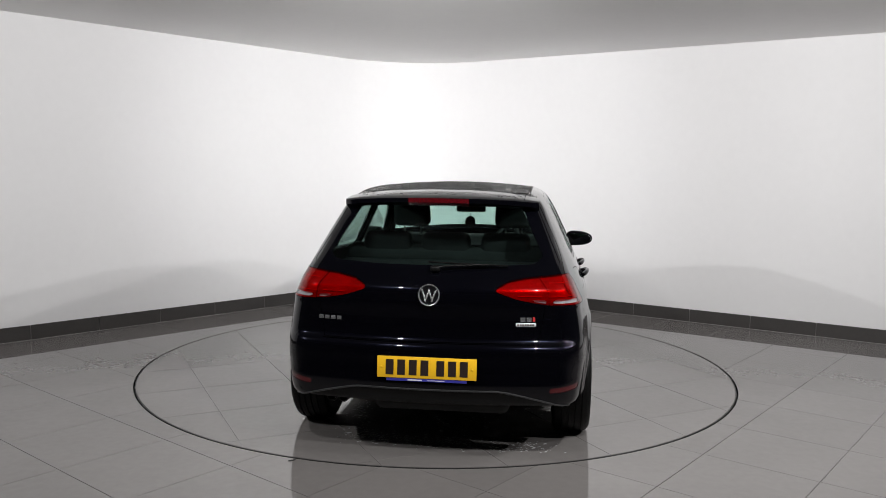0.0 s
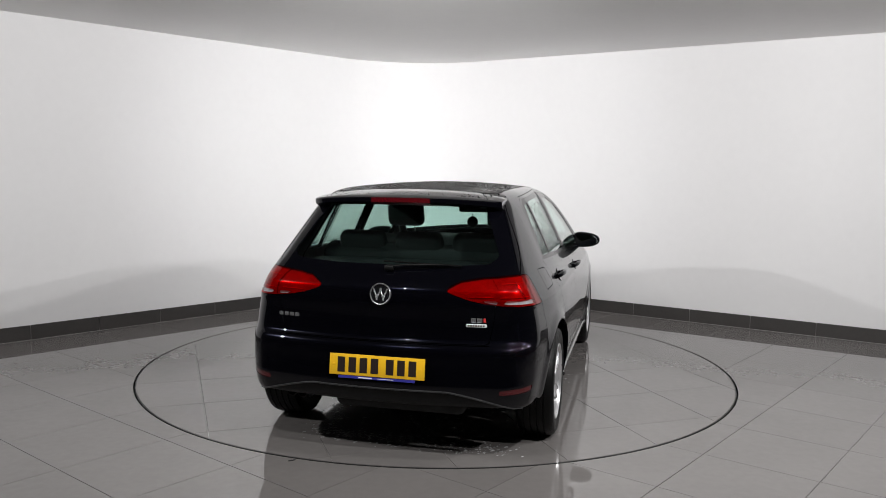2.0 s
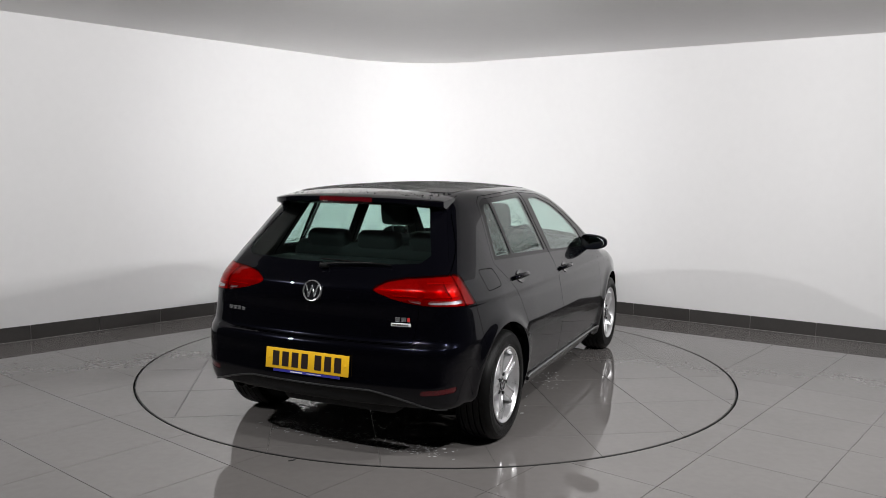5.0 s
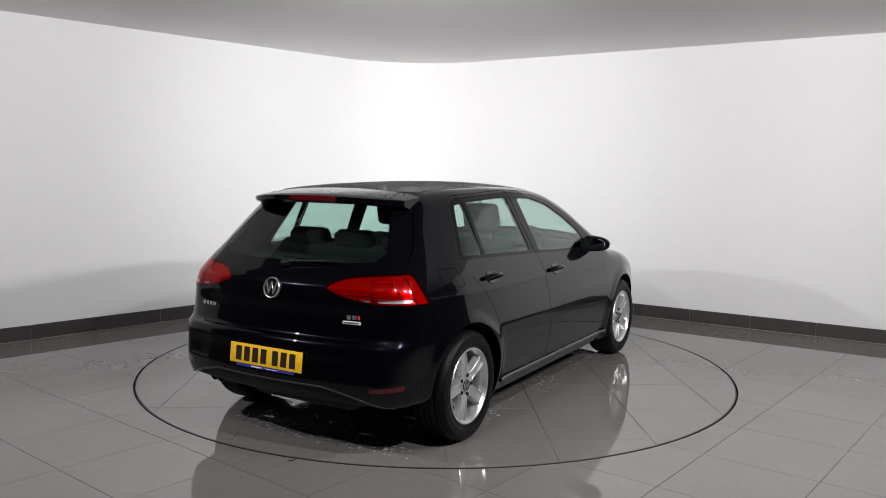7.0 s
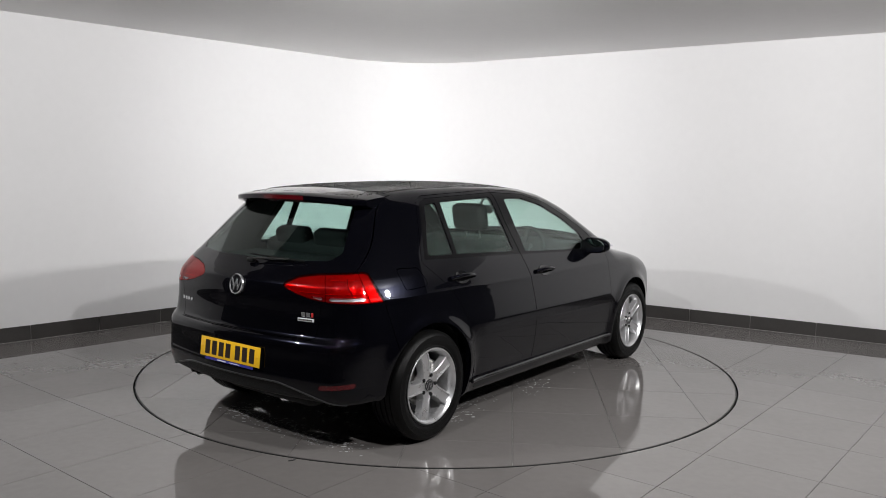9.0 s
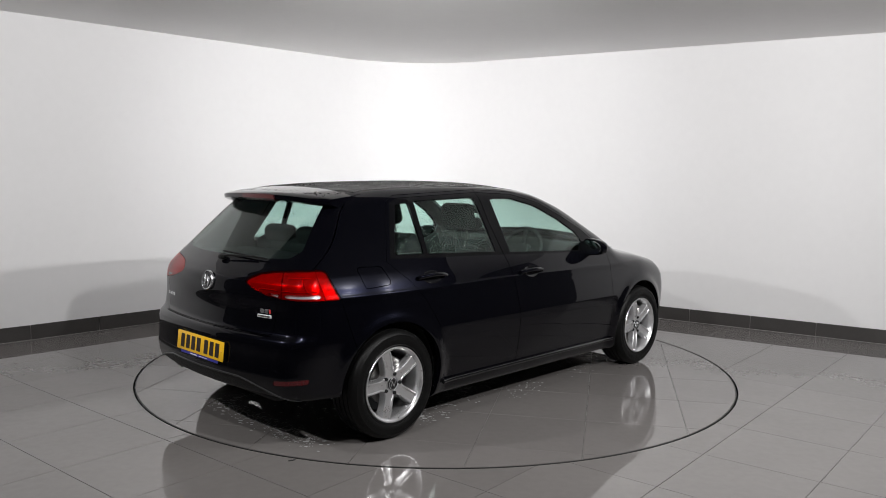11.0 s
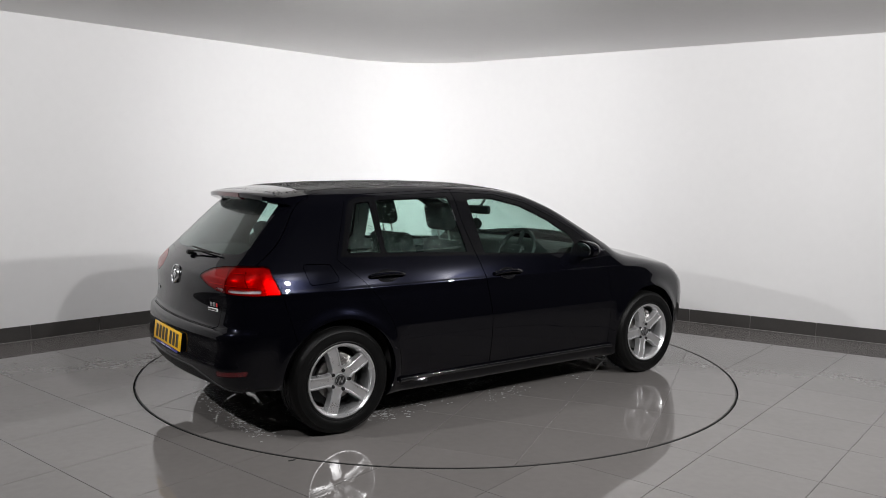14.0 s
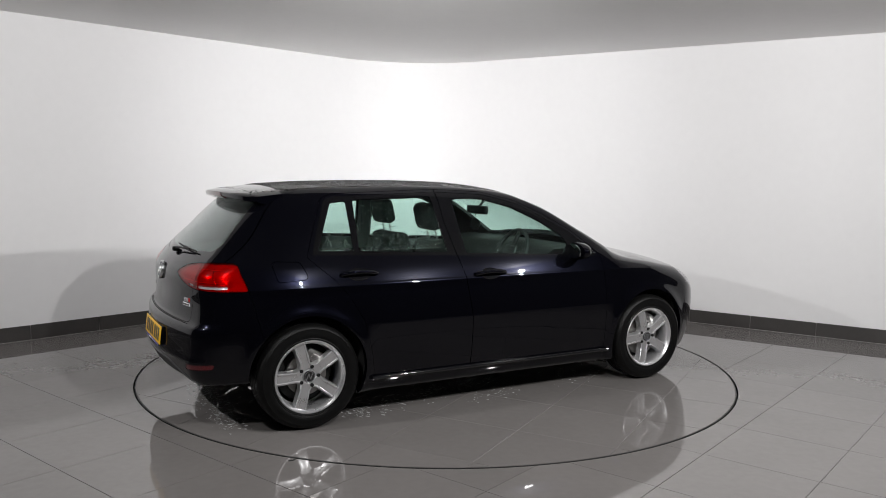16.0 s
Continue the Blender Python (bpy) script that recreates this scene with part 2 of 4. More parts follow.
def skin(nx, ny, nz):
    """The body's skin as points and triangles: a box grid, blown up onto the surface."""
    pts, tris, count = [], [], 0
    for axis, (n1, n2) in ((0, (ny, nz)), (1, (nx, nz)), (2, (nx, ny))):
        for sign in (-1, 1):
            u, v = np.meshgrid(np.linspace(-1, 1, n1 + 1), np.linspace(-1, 1, n2 + 1), indexing="ij")
            w = np.full_like(u, sign)
            a, b, c = {0: (w, u, v), 1: (u, w, v), 2: (u, v, w)}[axis]
            pts.append(np.stack([a.ravel(), b.ravel(), c.ravel()], 1))
            i = count + np.arange((n1 + 1) * (n2 + 1)).reshape(n1 + 1, n2 + 1)
            q = np.stack([i[:-1, :-1], i[1:, :-1], i[1:, 1:], i[:-1, 1:]], -1).reshape(-1, 4)
            if (sign > 0) == (axis == 1):
                q = q[:, ::-1]
            tris += [q[:, [0, 1, 2]], q[:, [0, 2, 3]]]
            count += i.size
    p, tri = np.concatenate(pts), np.concatenate(tris)
    key = np.round(p * 1e6).astype(np.int64)
    _, first, back = np.unique(key, axis=0, return_index=True, return_inverse=True)
    p, tri = p[first], back.ravel()[tri]
    a, b, c = p.T
    h = (c + 1) / 2
    x = a * 1.80 + 0.08 + 0.28 * h * np.clip(-a, 0, 1) ** 2 - 0.06 * np.clip(a, 0, 1) ** 2
    z = 0.30 + h * (top_line(x) - 0.16 - 0.30)
    y = b * np.maximum(side_line(z) - taper(x) - 0.14, 0.2) * (1 - 0.22 * np.abs(a) ** 8)
    o = np.stack([x, y, z], 1)
    d = np.stack([np.sign(k) * np.abs(k) ** 6 for k in (a, b, c)], 1)
    d /= np.linalg.norm(d, axis=1, keepdims=True)
    lo, hi = np.zeros(len(o)), np.full(len(o), 0.7)
    for _ in range(26):
        mid = (lo + hi) / 2
        out = body(*(o + d * mid[:, None]).T) > 0
        hi, lo = np.where(out, mid, hi), np.where(out, lo, mid)
    return o + d * lo[:, None], tri


def clip(v, t, s):
    """Cuts the triangles t of the points v along s = 0; gives all points and the triangles on the lower and on the upper side."""
    s = np.where(np.abs(s) < 1e-5, 1e-5, s)
    neg = s[t] < 0
    n = neg.sum(1)
    low, high, mixed = t[n == 3], t[n == 0], (n == 1) | (n == 2)
    tm, nm = t[mixed], neg[mixed]
    if not len(tm):
        return v, low, high
    single = nm == (nm.sum(1) == 1)[:, None]
    k = np.argmax(single, 1)
    r = np.arange(len(tm))
    a, b, c = tm[r, k], tm[r, (k + 1) % 3], tm[r, (k + 2) % 3]
    e = np.concatenate([np.stack([a, b], 1), np.stack([a, c], 1)])
    e.sort(axis=1)
    ue, back = np.unique(e, axis=0, return_inverse=True)
    back = back.ravel()
    w = (s[ue[:, 0]] / (s[ue[:, 0]] - s[ue[:, 1]]))[:, None]
    new_v = v[ue[:, 0]] * (1 - w) + v[ue[:, 1]] * w
    ab, ac = back[:len(tm)] + len(v), back[len(tm):] + len(v)
    tip, rest = np.stack([a, ab, ac], 1), np.concatenate([np.stack([ab, b, c], 1), np.stack([ab, c, ac], 1)])
    tip_low = s[a] < 0
    rest_low = np.concatenate([~tip_low, ~tip_low])
    return np.concatenate([v, new_v]), np.concatenate([low, tip[tip_low], rest[rest_low]]), np.concatenate([high, tip[~tip_low], rest[~rest_low]])


def inside(u, v, poly, r=0.0):
    """Signed distance from the outline through the points of poly, widened and rounded by r; below nought inside."""
    q = np.array(poly, float).reshape(-1, 2)
    d, sign = np.full(u.shape, 1e9), np.ones(u.shape)
    for (x0, y0), (x1, y1) in zip(q, np.roll(q, -1, 0)):
        ex, ey, wx, wy = x1 - x0, y1 - y0, u - x0, v - y0
        k = np.clip((wx * ex + wy * ey) / (ex * ex + ey * ey), 0, 1)
        d = np.minimum(d, np.hypot(wx - k * ex, wy - k * ey))
        cross = (y0 > v) != (y1 > v)
        sign = np.where(cross & (u < (x1 - x0) * (v - y0) / (y1 - y0 + 1e-12) + x0), -sign, sign)
    return sign * d - r


# ---- the studio: two white walls with a rounded corner, ceiling, tiled floor ----
CEIL = 2.80


def wall_line(offset):
    """The foot of the white walls from left to right, offset metres towards the room."""
    nl, nr = Vector((0.7193, -0.6947)), Vector((-0.5534, -0.8329))
    dl, dr = Vector((0.6947, 0.7193)), Vector((0.8329, -0.5534))
    r, corner = 1.25 - offset, Vector((-0.431, 3.94))
    # centre of the rounding: 1.25 m off both walls
    det = nl.x * nr.y - nl.y * nr.x
    hl, hr = nl.dot(corner) + 1.25, nr.dot(corner) + 1.25
    c = Vector(((hl * nr.y - hr * nl.y) / det, (nl.x * hr - nr.x * hl) / det))
    a0, a1 = math.atan2(-nl.y, -nl.x), math.atan2(-nr.y, -nr.x)
    pts = [c - nl * r - dl * 6.2]
    for k in range(25):
        a = a0 + (a1 - a0) * k / 24
        pts.append(c + r * Vector((math.cos(a), math.sin(a))))
    pts.append(c - nr * r + dr * 5.8)
    return pts


def ribbon(inner, outer, z0, z1):
    bm = bmesh.new()
    rows = [[bm.verts.new((p.x, p.y, z)) for p in line] for line, z in ((inner, z0), (inner, z1), (outer, z1), (outer, z0))]
    for a, b in zip(rows, rows[1:] + rows[:1]):
        for i in range(len(inner) - 1):
            bm.faces.new((a[i], a[i + 1], b[i + 1], b[i]))
    for i in (0, -1):
        bm.faces.new([r[i] for r in rows])
    bmesh.ops.recalc_face_normals(bm, faces=bm.faces)
    return bm


def build_room():
    line, back = wall_line(0.0), wall_line(-0.2)
    w = smooth(part("wall_north", ribbon(line, back, -0.05, CEIL + 0.05), WALL), 30)
    tagged(w, "smooth white studio wall with a rounded corner", "wall", kind="structure")
    a, b = line[0], line[-1]
    for name, p, q in (("wall_west", a, Vector((a.x, -8.4))), ("wall_east", Vector((b.x, -8.4)), b), ("wall_south", Vector((a.x, -8.4)), Vector((b.x, -8.4)))):
        d = (q - p).normalized()
        n = Vector((d.y, -d.x)) * 0.2
        if name == "wall_west":
            n = -n if n.x > 0 else n
        elif name == "wall_east":
            n = -n if n.x < 0 else n
        else:
            n = Vector((0, -0.2))
        tagged(part(name, prism([p, q, q + n, p + n], -0.05, CEIL + 0.05), CURTAIN), "plain dark wall behind the photo booth", "wall", kind="structure")
    x0, x1 = a.x - 0.3, b.x + 0.3
    far = part("ceiling_south", prism([(x0, -8.7), (x1, -8.7), (x1, -0.9), (x0, -0.9)], CEIL, CEIL + 0.2), DARK_CEILING)
    tagged(far, "plain dark ceiling in front of the photo booth", "ceiling", kind="structure")
    ceil = part("ceiling", prism([(x0, -0.9), (x1, -0.9), (x1, 4.6), (x0, 4.6)], CEIL, CEIL + 0.2), CEILING)
    tagged(ceil, "plain white painted ceiling", "ceiling", kind="structure")
    # skirting of dark tiles, 0.6 m each, along the white walls
    base = part("baseboard", ribbon(wall_line(0.002), wall_line(-0.02), 0.0, 0.124), PALE_GROUT)
    tagged(base, "dark grey tile skirting with pale joints", "skirting", kind="structure")
    tagged(part("trim", ribbon(wall_line(0.017), wall_line(0.0), -0.002, 0.0025), PALE_GROUT), "pale grout line at the foot of the skirting", "joint", kind="structure")
    fine, outer = wall_line(0.012), wall_line(-0.01)

    def along(line):
        s = [0.0]
        for p, q in zip(line, line[1:]):
            s.append(s[-1] + (q - p).length)
        return s

    def point(line, s, q):
        i = min(max(np.searchsorted(s, q) - 1, 0), len(line) - 2)
        return line[i].lerp(line[i + 1], (q - s[i]) / (s[i + 1] - s[i]))
    si, so = along(fine), along(outer)
    step, q = 0.6, 0.33
    while q < si[-1] - 0.1:
        e = min(q + step - 0.004, si[-1])
        n = 5
        qs = [q + (e - q) * k / n for k in range(n + 1)]
        inner = [point(fine, si, v) for v in qs]
        out = [point(outer, so, v / si[-1] * so[-1]) for v in qs]
        part("skirting_tile", ribbon(inner, out, 0.0, 0.13), SKIRTING, base)
        q += step
    return x0, x1


def clipped_tile(cx, cy, angle, keep, thick, size=0.6, gap=0.0026):
    """A tile cut to where keep(points) is below nought, with a fine chamfer; None where nothing is left."""
    n = 12
    g = np.linspace(-(size - gap) / 2, (size - gap) / 2, n + 1)
    u, v = np.meshgrid(g, g, indexing="ij")
    c, s = math.cos(angle), math.sin(angle)
    p = np.stack([cx + c * u.ravel() - s * v.ravel(), cy + s * u.ravel() + c * v.ravel(), np.zeros(u.size)], 1)
    k = keep(p)
    if (k > 0).all():
        return None
    if (k < 0).all():
        h, e = (size - gap) / 2, 0.0015
        bm = bmesh.new()
        rows = []
        for hh, z in ((h, -thick), (h, -e), (h - e, 0.0)):
            rows.append([bm.verts.new((cx + c * a - s * b, cy + s * a + c * b, z)) for a, b in ((-hh, -hh), (hh, -hh), (hh, hh), (-hh, hh))])
        for a, b in zip(rows, rows[1:]):
            for i in range(4):
                bm.faces.new((a[i], a[(i + 1) % 4], b[(i + 1) % 4], b[i]))
        bm.faces.new(rows[-1])
        return bm
    i = np.arange((n + 1) ** 2).reshape(n + 1, n + 1)
    q = np.stack([i[:-1, :-1], i[1:, :-1], i[1:, 1:], i[:-1, 1:]], -1).reshape(-1, 4)
    v3, low, _ = clip(p, np.concatenate([q[:, [0, 1, 2]], q[:, [0, 2, 3]]]), k)
    if not len(low):
        return None
    v3, low = compact(v3, low)
    return walled(v3, low, np.tile([0, 0, 1.0], (len(v3), 1)), thick)


def compact(v, t):
    used, back = np.unique(t, return_inverse=True)
    return v[used], back.reshape(t.shape)


def border(t):
    e = np.concatenate([t[:, [0, 1]], t[:, [1, 2]], t[:, [2, 0]]])
    key = np.sort(e, 1)
    _, back, n = np.unique(key, axis=0, return_inverse=True, return_counts=True)
    return e[n[back.ravel()] == 1]


def walled(v, t, normal, depth):
    """Points and triangles of a sheet with a rim that goes depth metres inwards."""
    e = border(t)
    ids, back = np.unique(e, return_inverse=True)
    back = back.reshape(e.shape)
    n = len(v)
    top, low = n + back, n + len(ids) + back
    rim = np.concatenate([np.stack([top[:, 1], top[:, 0], low[:, 0]], 1), np.stack([top[:, 1], low[:, 0], low[:, 1]], 1)])
    return np.concatenate([v, v[ids], v[ids] - normal[ids] * depth]), np.concatenate([t, rim])


TABLE_R = 2.24


def build_floor(x0, x1):
    hole = lambda p: (TABLE_R + 0.012) - np.hypot(p[:, 0], p[:, 1])
    ang = np.linspace(0, math.tau, 129)[:-1]
    bm = bmesh.new()
    inner = [bm.verts.new((2.262 * math.cos(a), 2.262 * math.sin(a), -0.004)) for a in ang]
    outer = []
    for a in ang:
        c, s = math.cos(a), math.sin(a)
        k = min((x1 if c > 0 else -x0) / max(abs(c), 1e-6), (4.6 if s > 0 else 8.7) / max(abs(s), 1e-6))
        outer.append(bm.verts.new((c * k, s * k, -0.004)))
    for i in range(128):
        j = (i + 1) % 128
        bm.faces.new((inner[i], outer[i], outer[j], inner[j]))
    ground = part("floor", bm, GROUT)
    tagged(ground, "polished grey porcelain floor tiles with fine joints", "floor", kind="structure")
    a = radians(50.5)
    c, s = math.cos(a), math.sin(a)
    for i in range(-17, 18):
        for j in range(-17, 18):
            u, v = (i + 0.5) * 0.6, (j + 0.5) * 0.6
            x, y = c * u - s * v, s * u + c * v
            if not (-4.9 < x < 5.4 and -5.4 < y < 4.2):
                continue
            if 0.7193 * x - 0.6947 * y < -3.5 or 0.5534 * x + 0.8329 * y > 3.5:
                continue
            got = clipped_tile(x, y, a, hole, 0.008)
            if got:
                part("floor_tile", got, TILE, ground)
    # tiles towards the far end behind the camera, joined
    vs, fs = [], []
    for i in range(-24, 25):
        for j in range(-24, 25):
            u, v = (i + 0.5) * 0.6, (j + 0.5) * 0.6
            x, y = c * u - s * v, s * u + c * v
            if (-4.9 < x < 5.4 and -5.4 < y < 4.2) or not (x0 < x < x1 and -8.6 < y < 1.5):
                continue
            n, h = len(vs), 0.2985
            vs += [(x + c * p - s * q, y + s * p + c * q, z) for z in (-0.008, 0.0) for p, q in ((-h, -h), (h, -h), (h, h), (-h, h))]
            fs += [(n + 4, n + 5, n + 6, n + 7)] + [(n + k, n + (k + 1) % 4, n + 4 + (k + 1) % 4, n + 4 + k) for k in range(4)]
    tagged(part("floor_tiles", (vs, fs), TILE, ground), kind="stuff")
    rim = level(lathe([(2.252, -0.0015), (2.262, -0.0015), (2.262, -0.06), (2.2225, -0.06)], 160))
    part("turntable_edge", rim, RING, ground)


def build_turntable():
    disc = level(lathe([(0.0005, -0.05), (TABLE_R, -0.05), (TABLE_R, -0.004), (0.0005, -0.004)], 160))
    table = part("turntable", disc, GROUT)
    tagged(table, "round turntable of grey floor tiles with a dark edge", "turntable")
    inside_disc = lambda p: np.hypot(p[:, 0], p[:, 1]) - (TABLE_R - 0.008)
    a = radians(25.4)
    c, s = math.cos(a), math.sin(a)
    for i in range(-5, 5):
        for j in range(-5, 5):
            u, v = (i + 0.5) * 0.6, (j + 0.5) * 0.6
            got = clipped_tile(c * u - s * v, s * u + c * v, a, inside_disc, 0.008)
            if got:
                part("table_tile", got, TILE, table)
    part("rim", level(lathe([(TABLE_R - 0.007, -0.004), (TABLE_R - 0.007, -0.001), (TABLE_R + 0.001, -0.001), (TABLE_R + 0.001, -0.05)], 160)), RING, table, "thin dark metal edge")
    return table




# ---- the car ----
def shell(name, v, t, mat, parent, depth=0.02, push=0.0, label="", rim=True):
    """A piece of the car's skin as a part, with a rim that goes inwards and the skin's own normals."""
    if not len(t):
        return None
    v, t = compact(v, t)
    nor = body_normal(v)
    v = v - nor * push
    n = len(v)
    if rim:
        v, t = walled(v, t, nor, depth)
    ob = part(name, (v, t), mat, parent, label)
    me = ob.data
    me.polygons.foreach_set("use_smooth", [True] * len(me.polygons))
    out = np.zeros((len(v), 3))
    out[:n] = nor
    me.normals_split_custom_set_from_vertices([tuple(q) for q in out])
    return ob


def slab(name, v, t, mat, parent, thick=0.004, push=0.0, label=""):
    """A pane: two faces and an edge."""
    v, t = compact(v, t)
    nor = body_normal(v)
    a, b = v - nor * push, v - nor * (push + thick)
    n = len(v)
    e = border(t)
    rim = np.concatenate([np.stack([e[:, 1], e[:, 0], e[:, 0] + n], 1), np.stack([e[:, 1], e[:, 0] + n, e[:, 1] + n], 1)])
    ob = part(name, (np.concatenate([a, b]), np.concatenate([t, t[:, ::-1] + n, rim])), mat, parent, label)
    me = ob.data
    me.polygons.foreach_set("use_smooth", [True] * (2 * len(t)) + [False] * len(rim))
    me.normals_split_custom_set_from_vertices([tuple(q) for q in np.concatenate([nor, -nor])])
    return ob


REAR_DOOR = [(-1.305, 1.01), (-1.168, 1.346), (-1.09, 1.380), (-0.36, 1.406), (-0.345, 1.2), (-0.30, 1.0), (-0.26, 0.85), (-0.225, 0.6), (-0.215, 0.245),
             (-0.90, 0.245), (-0.93, 0.42), (-0.98, 0.62), (-1.07, 0.775), (-1.165, 0.885), (-1.235, 0.945)]
FRONT_DOOR = [(-0.36, 1.406), (0.0, 1.388), (0.26, 1.328), (0.48, 1.222), (0.66, 1.122), (0.82, 0.995), (0.87, 0.94), (0.885, 0.75), (0.89, 0.5), (0.90, 0.245), (-0.215, 0.245),
              (-0.225, 0.6), (-0.26, 0.85), (-0.30, 1.0), (-0.345, 1.2)]
WINDOW_TRIM = [(-1.272, 1.022), (-1.147, 1.336), (-1.075, 1.364), (-0.36, 1.389), (0.0, 1.371), (0.25, 1.311), (0.46, 1.208), (0.64, 1.110), (0.80, 0.985), (0.84, 0.943), (0.2, 0.963), (-0.4, 0.990)]
QUARTER_GLASS = [(-1.215, 1.052), (-1.097, 1.318), (-1.015, 1.328), (-1.013, 1.046)]
REAR_GLASS = [(-0.962, 1.044), (-0.950, 1.334), (-0.415, 1.352), (-0.372, 1.020)]
FRONT_GLASS = [(-0.220, 1.004), (-0.250, 1.335), (-0.19, 1.345), (-0.03, 1.340), (0.19, 1.287), (0.41, 1.184), (0.565, 1.085), (0.600, 1.03), (0.545, 0.968)]
SAIL = [(0.63, 0.968), (0.645, 1.055), (0.78, 0.972), (0.81, 0.950)]
TAIL_LAMP = [(0.388, 0.912), (0.405, 0.926), (0.50, 0.956), (0.62, 0.972), (0.80, 0.984), (0.985, 0.986), (1.025, 0.976), (1.142, 0.836), (1.10, 0.837), (0.70, 0.845), (0.60, 0.855), (0.50, 0.874), (0.415, 0.900)]
HATCH_HALF = curve(0.60, 0.565, 0.66, 0.575, 0.83, 0.600, 0.965, 0.605, 0.99, 0.700, 1.05, 0.688, 1.36, 0.548, 1.45, 0.51)
AXLE = 1.3185


def apron_line(ya):
    """Height of the bumper's lower edge at a distance ya from the middle."""
    return 0.398 - 0.092 * np.clip((ya - 0.36) / 0.36, 0, 1) ** 1.3



def build_car():
    car = tagged(empty("car"), "glossy black five-door hatchback with silver alloy wheels, wet with rain", "car")
    v, t = skin(300, 100, 110)

    def cut(tri, field):
        """Splits tri along field(x, y, z) = 0."""
        nonlocal v
        v, low, high = clip(v, tri, field(*v.T))
        return low, high

    def halves(tri):
        return cut(tri, lambda x, y, z: y)

    # wheel openings
    def arch(x, y, z):
        r = np.minimum(np.hypot(x - AXLE, z - 0.325), np.hypot(x + AXLE, z - 0.325)) - 0.354
        return np.maximum(r, 0.52 - np.abs(y))
    _, t = cut(t, arch)
    # doors with their glass
    for name, outline, panes in (("rear_door", REAR_DOOR, (("quarter_window", QUARTER_GLASS), ("door_window", REAR_GLASS))), ("front_door", FRONT_DOOR, (("door_window", FRONT_GLASS), ("mirror_sail", SAIL)))):
        field = lambda x, y, z, o=outline: np.maximum(inside(x, z, o), 0.4 - np.abs(y))
        door, t = cut(t, lambda x, y, z: field(x, y, z) - 0.0)
        door, _ = cut(door, lambda x, y, z: field(x, y, z) + 0.0025)
        for tri in halves(door):
            panels = []
            for pane, o in panes:
                pf = lambda x, y, z, o=o: inside(x, z, o, 0.010 if len(o) < 7 else 0.006)
                got, tri = cut(tri, pf)
                panels.append((pane, got))
            frame_zone, tri = cut(tri, lambda x, y, z: inside(x, z, WINDOW_TRIM))
            door_ob = shell(name, v, tri, PAINT, car, 0.03)
            shell("window_frame", v, frame_zone, TRIM, door_ob, 0.015, 0.002, "black window frame")
            for pane, got in panels:
                if pane == "mirror_sail":
                    shell("mirror_sail", v, got, TRIM, door_ob, 0.01, 0.001)
                else:
                    slab(pane, v, got, GLASS, door_ob, 0.004, 0.005, "green-tinted window glass with raindrops")
    # tail lamps
    along = lambda x, y: np.abs(y) + x + 2.0
    lamp, t = cut(t, lambda x, y, z: np.maximum(inside(along(x, y), z, TAIL_LAMP, 0.006), x + 1.5))
    lamp, _ = cut(lamp, lambda x, y, z: inside(along(x, y), z, TAIL_LAMP, 0.003))
    _, lamp = cut(lamp, lambda x, y, z: np.abs(along(x, y) - 0.70 - 0.1 * (z - 0.9)) - 0.006)
    for tri in halves(lamp):
        for piece in cut(tri, lambda x, y, z: along(x, y) - 0.70):
            outer = along(v[piece].mean(1)[:, 0], v[piece].mean(1)[:, 1]).mean() > 0.70
            strip = flank = None
            if not outer:
                strip, piece = cut(piece, lambda x, y, z: inside(along(x, y), z, [(0.55, 0.866), (0.60, 0.868), (0.685, 0.868), (0.685, 0.848)]))
            if outer:
                flank, piece = cut(piece, lambda x, y, z: 0.972 + 0.62 * (0.95 - z) - along(x, y))
                strip, piece = cut(piece, lambda x, y, z: inside(along(x, y), z, [(0.716, 0.850), (0.716, 0.870), (1.006, 0.868), (1.02, 0.847)]))
            base = shell("tail_lamp", v, piece, LAMP_RED, car, 0.03, 0.0, "red tail lamp lens")
            back = np.concatenate([piece, strip] + ([flank] if outer else []))
            shell("lamp_reflector", v, back, LAMP_BACK, base, 0.0, 0.011, "silver reflector", rim=False)
            shell("reversing_lamp", v, strip, LAMP_CLEAR, base, 0.02, 0.0, "clear reversing lamp lens")
            if outer:
                shell("side_marker", v, flank, LAMP_RED, base, 0.02, 0.0005, "plain red side lens")
            sgn = 1.0 if v[piece][:, :, 1].mean() > 0 else -1.0
            for z0, ya, yb in (((0.885, 0.62, 0.76), (0.955, 0.62, 0.72)) if outer else ((0.886, 0.46, 0.585),)):
                path = []
                for q in np.linspace(ya, yb, 9):
                    p, n = on_rear(sgn * q, z0)
                    path.append(p - n * 0.006)
                smooth(part("light_guide", tube(path, 0.0022, 6), GUIDE_RED, base, "bright red light guide"))
            if outer:
                path = []
                for k in range(7):
                    p, n = on_rear(sgn * (0.690 + 0.055 * k / 6), 0.962 - 0.085 * k / 6)
                    path.append(p - n * 0.007)
                smooth(part("lamp_rib", tube(path, 0.0035, 8), CHROME, base, "silver rib inside the lens"))
    # tailgate with its window
    tail = lambda x, y, z: np.maximum(np.maximum(np.abs(y) - HATCH_HALF(z), 0.640 - z), np.maximum(x + 1.30, z - 1.405))
    gate, t = cut(t, tail)
    gate, _ = cut(gate, lambda x, y, z: tail(x, y, z) + 0.003)
    pane, gate = cut(gate, lambda x, y, z: inside(np.abs(y), z, [(-0.7, 1.042), (0.30, 1.045), (0.535, 1.056), (0.568, 1.085), (0.455, 1.315), (0.415, 1.334), (-0.7, 1.344)], 0.014))
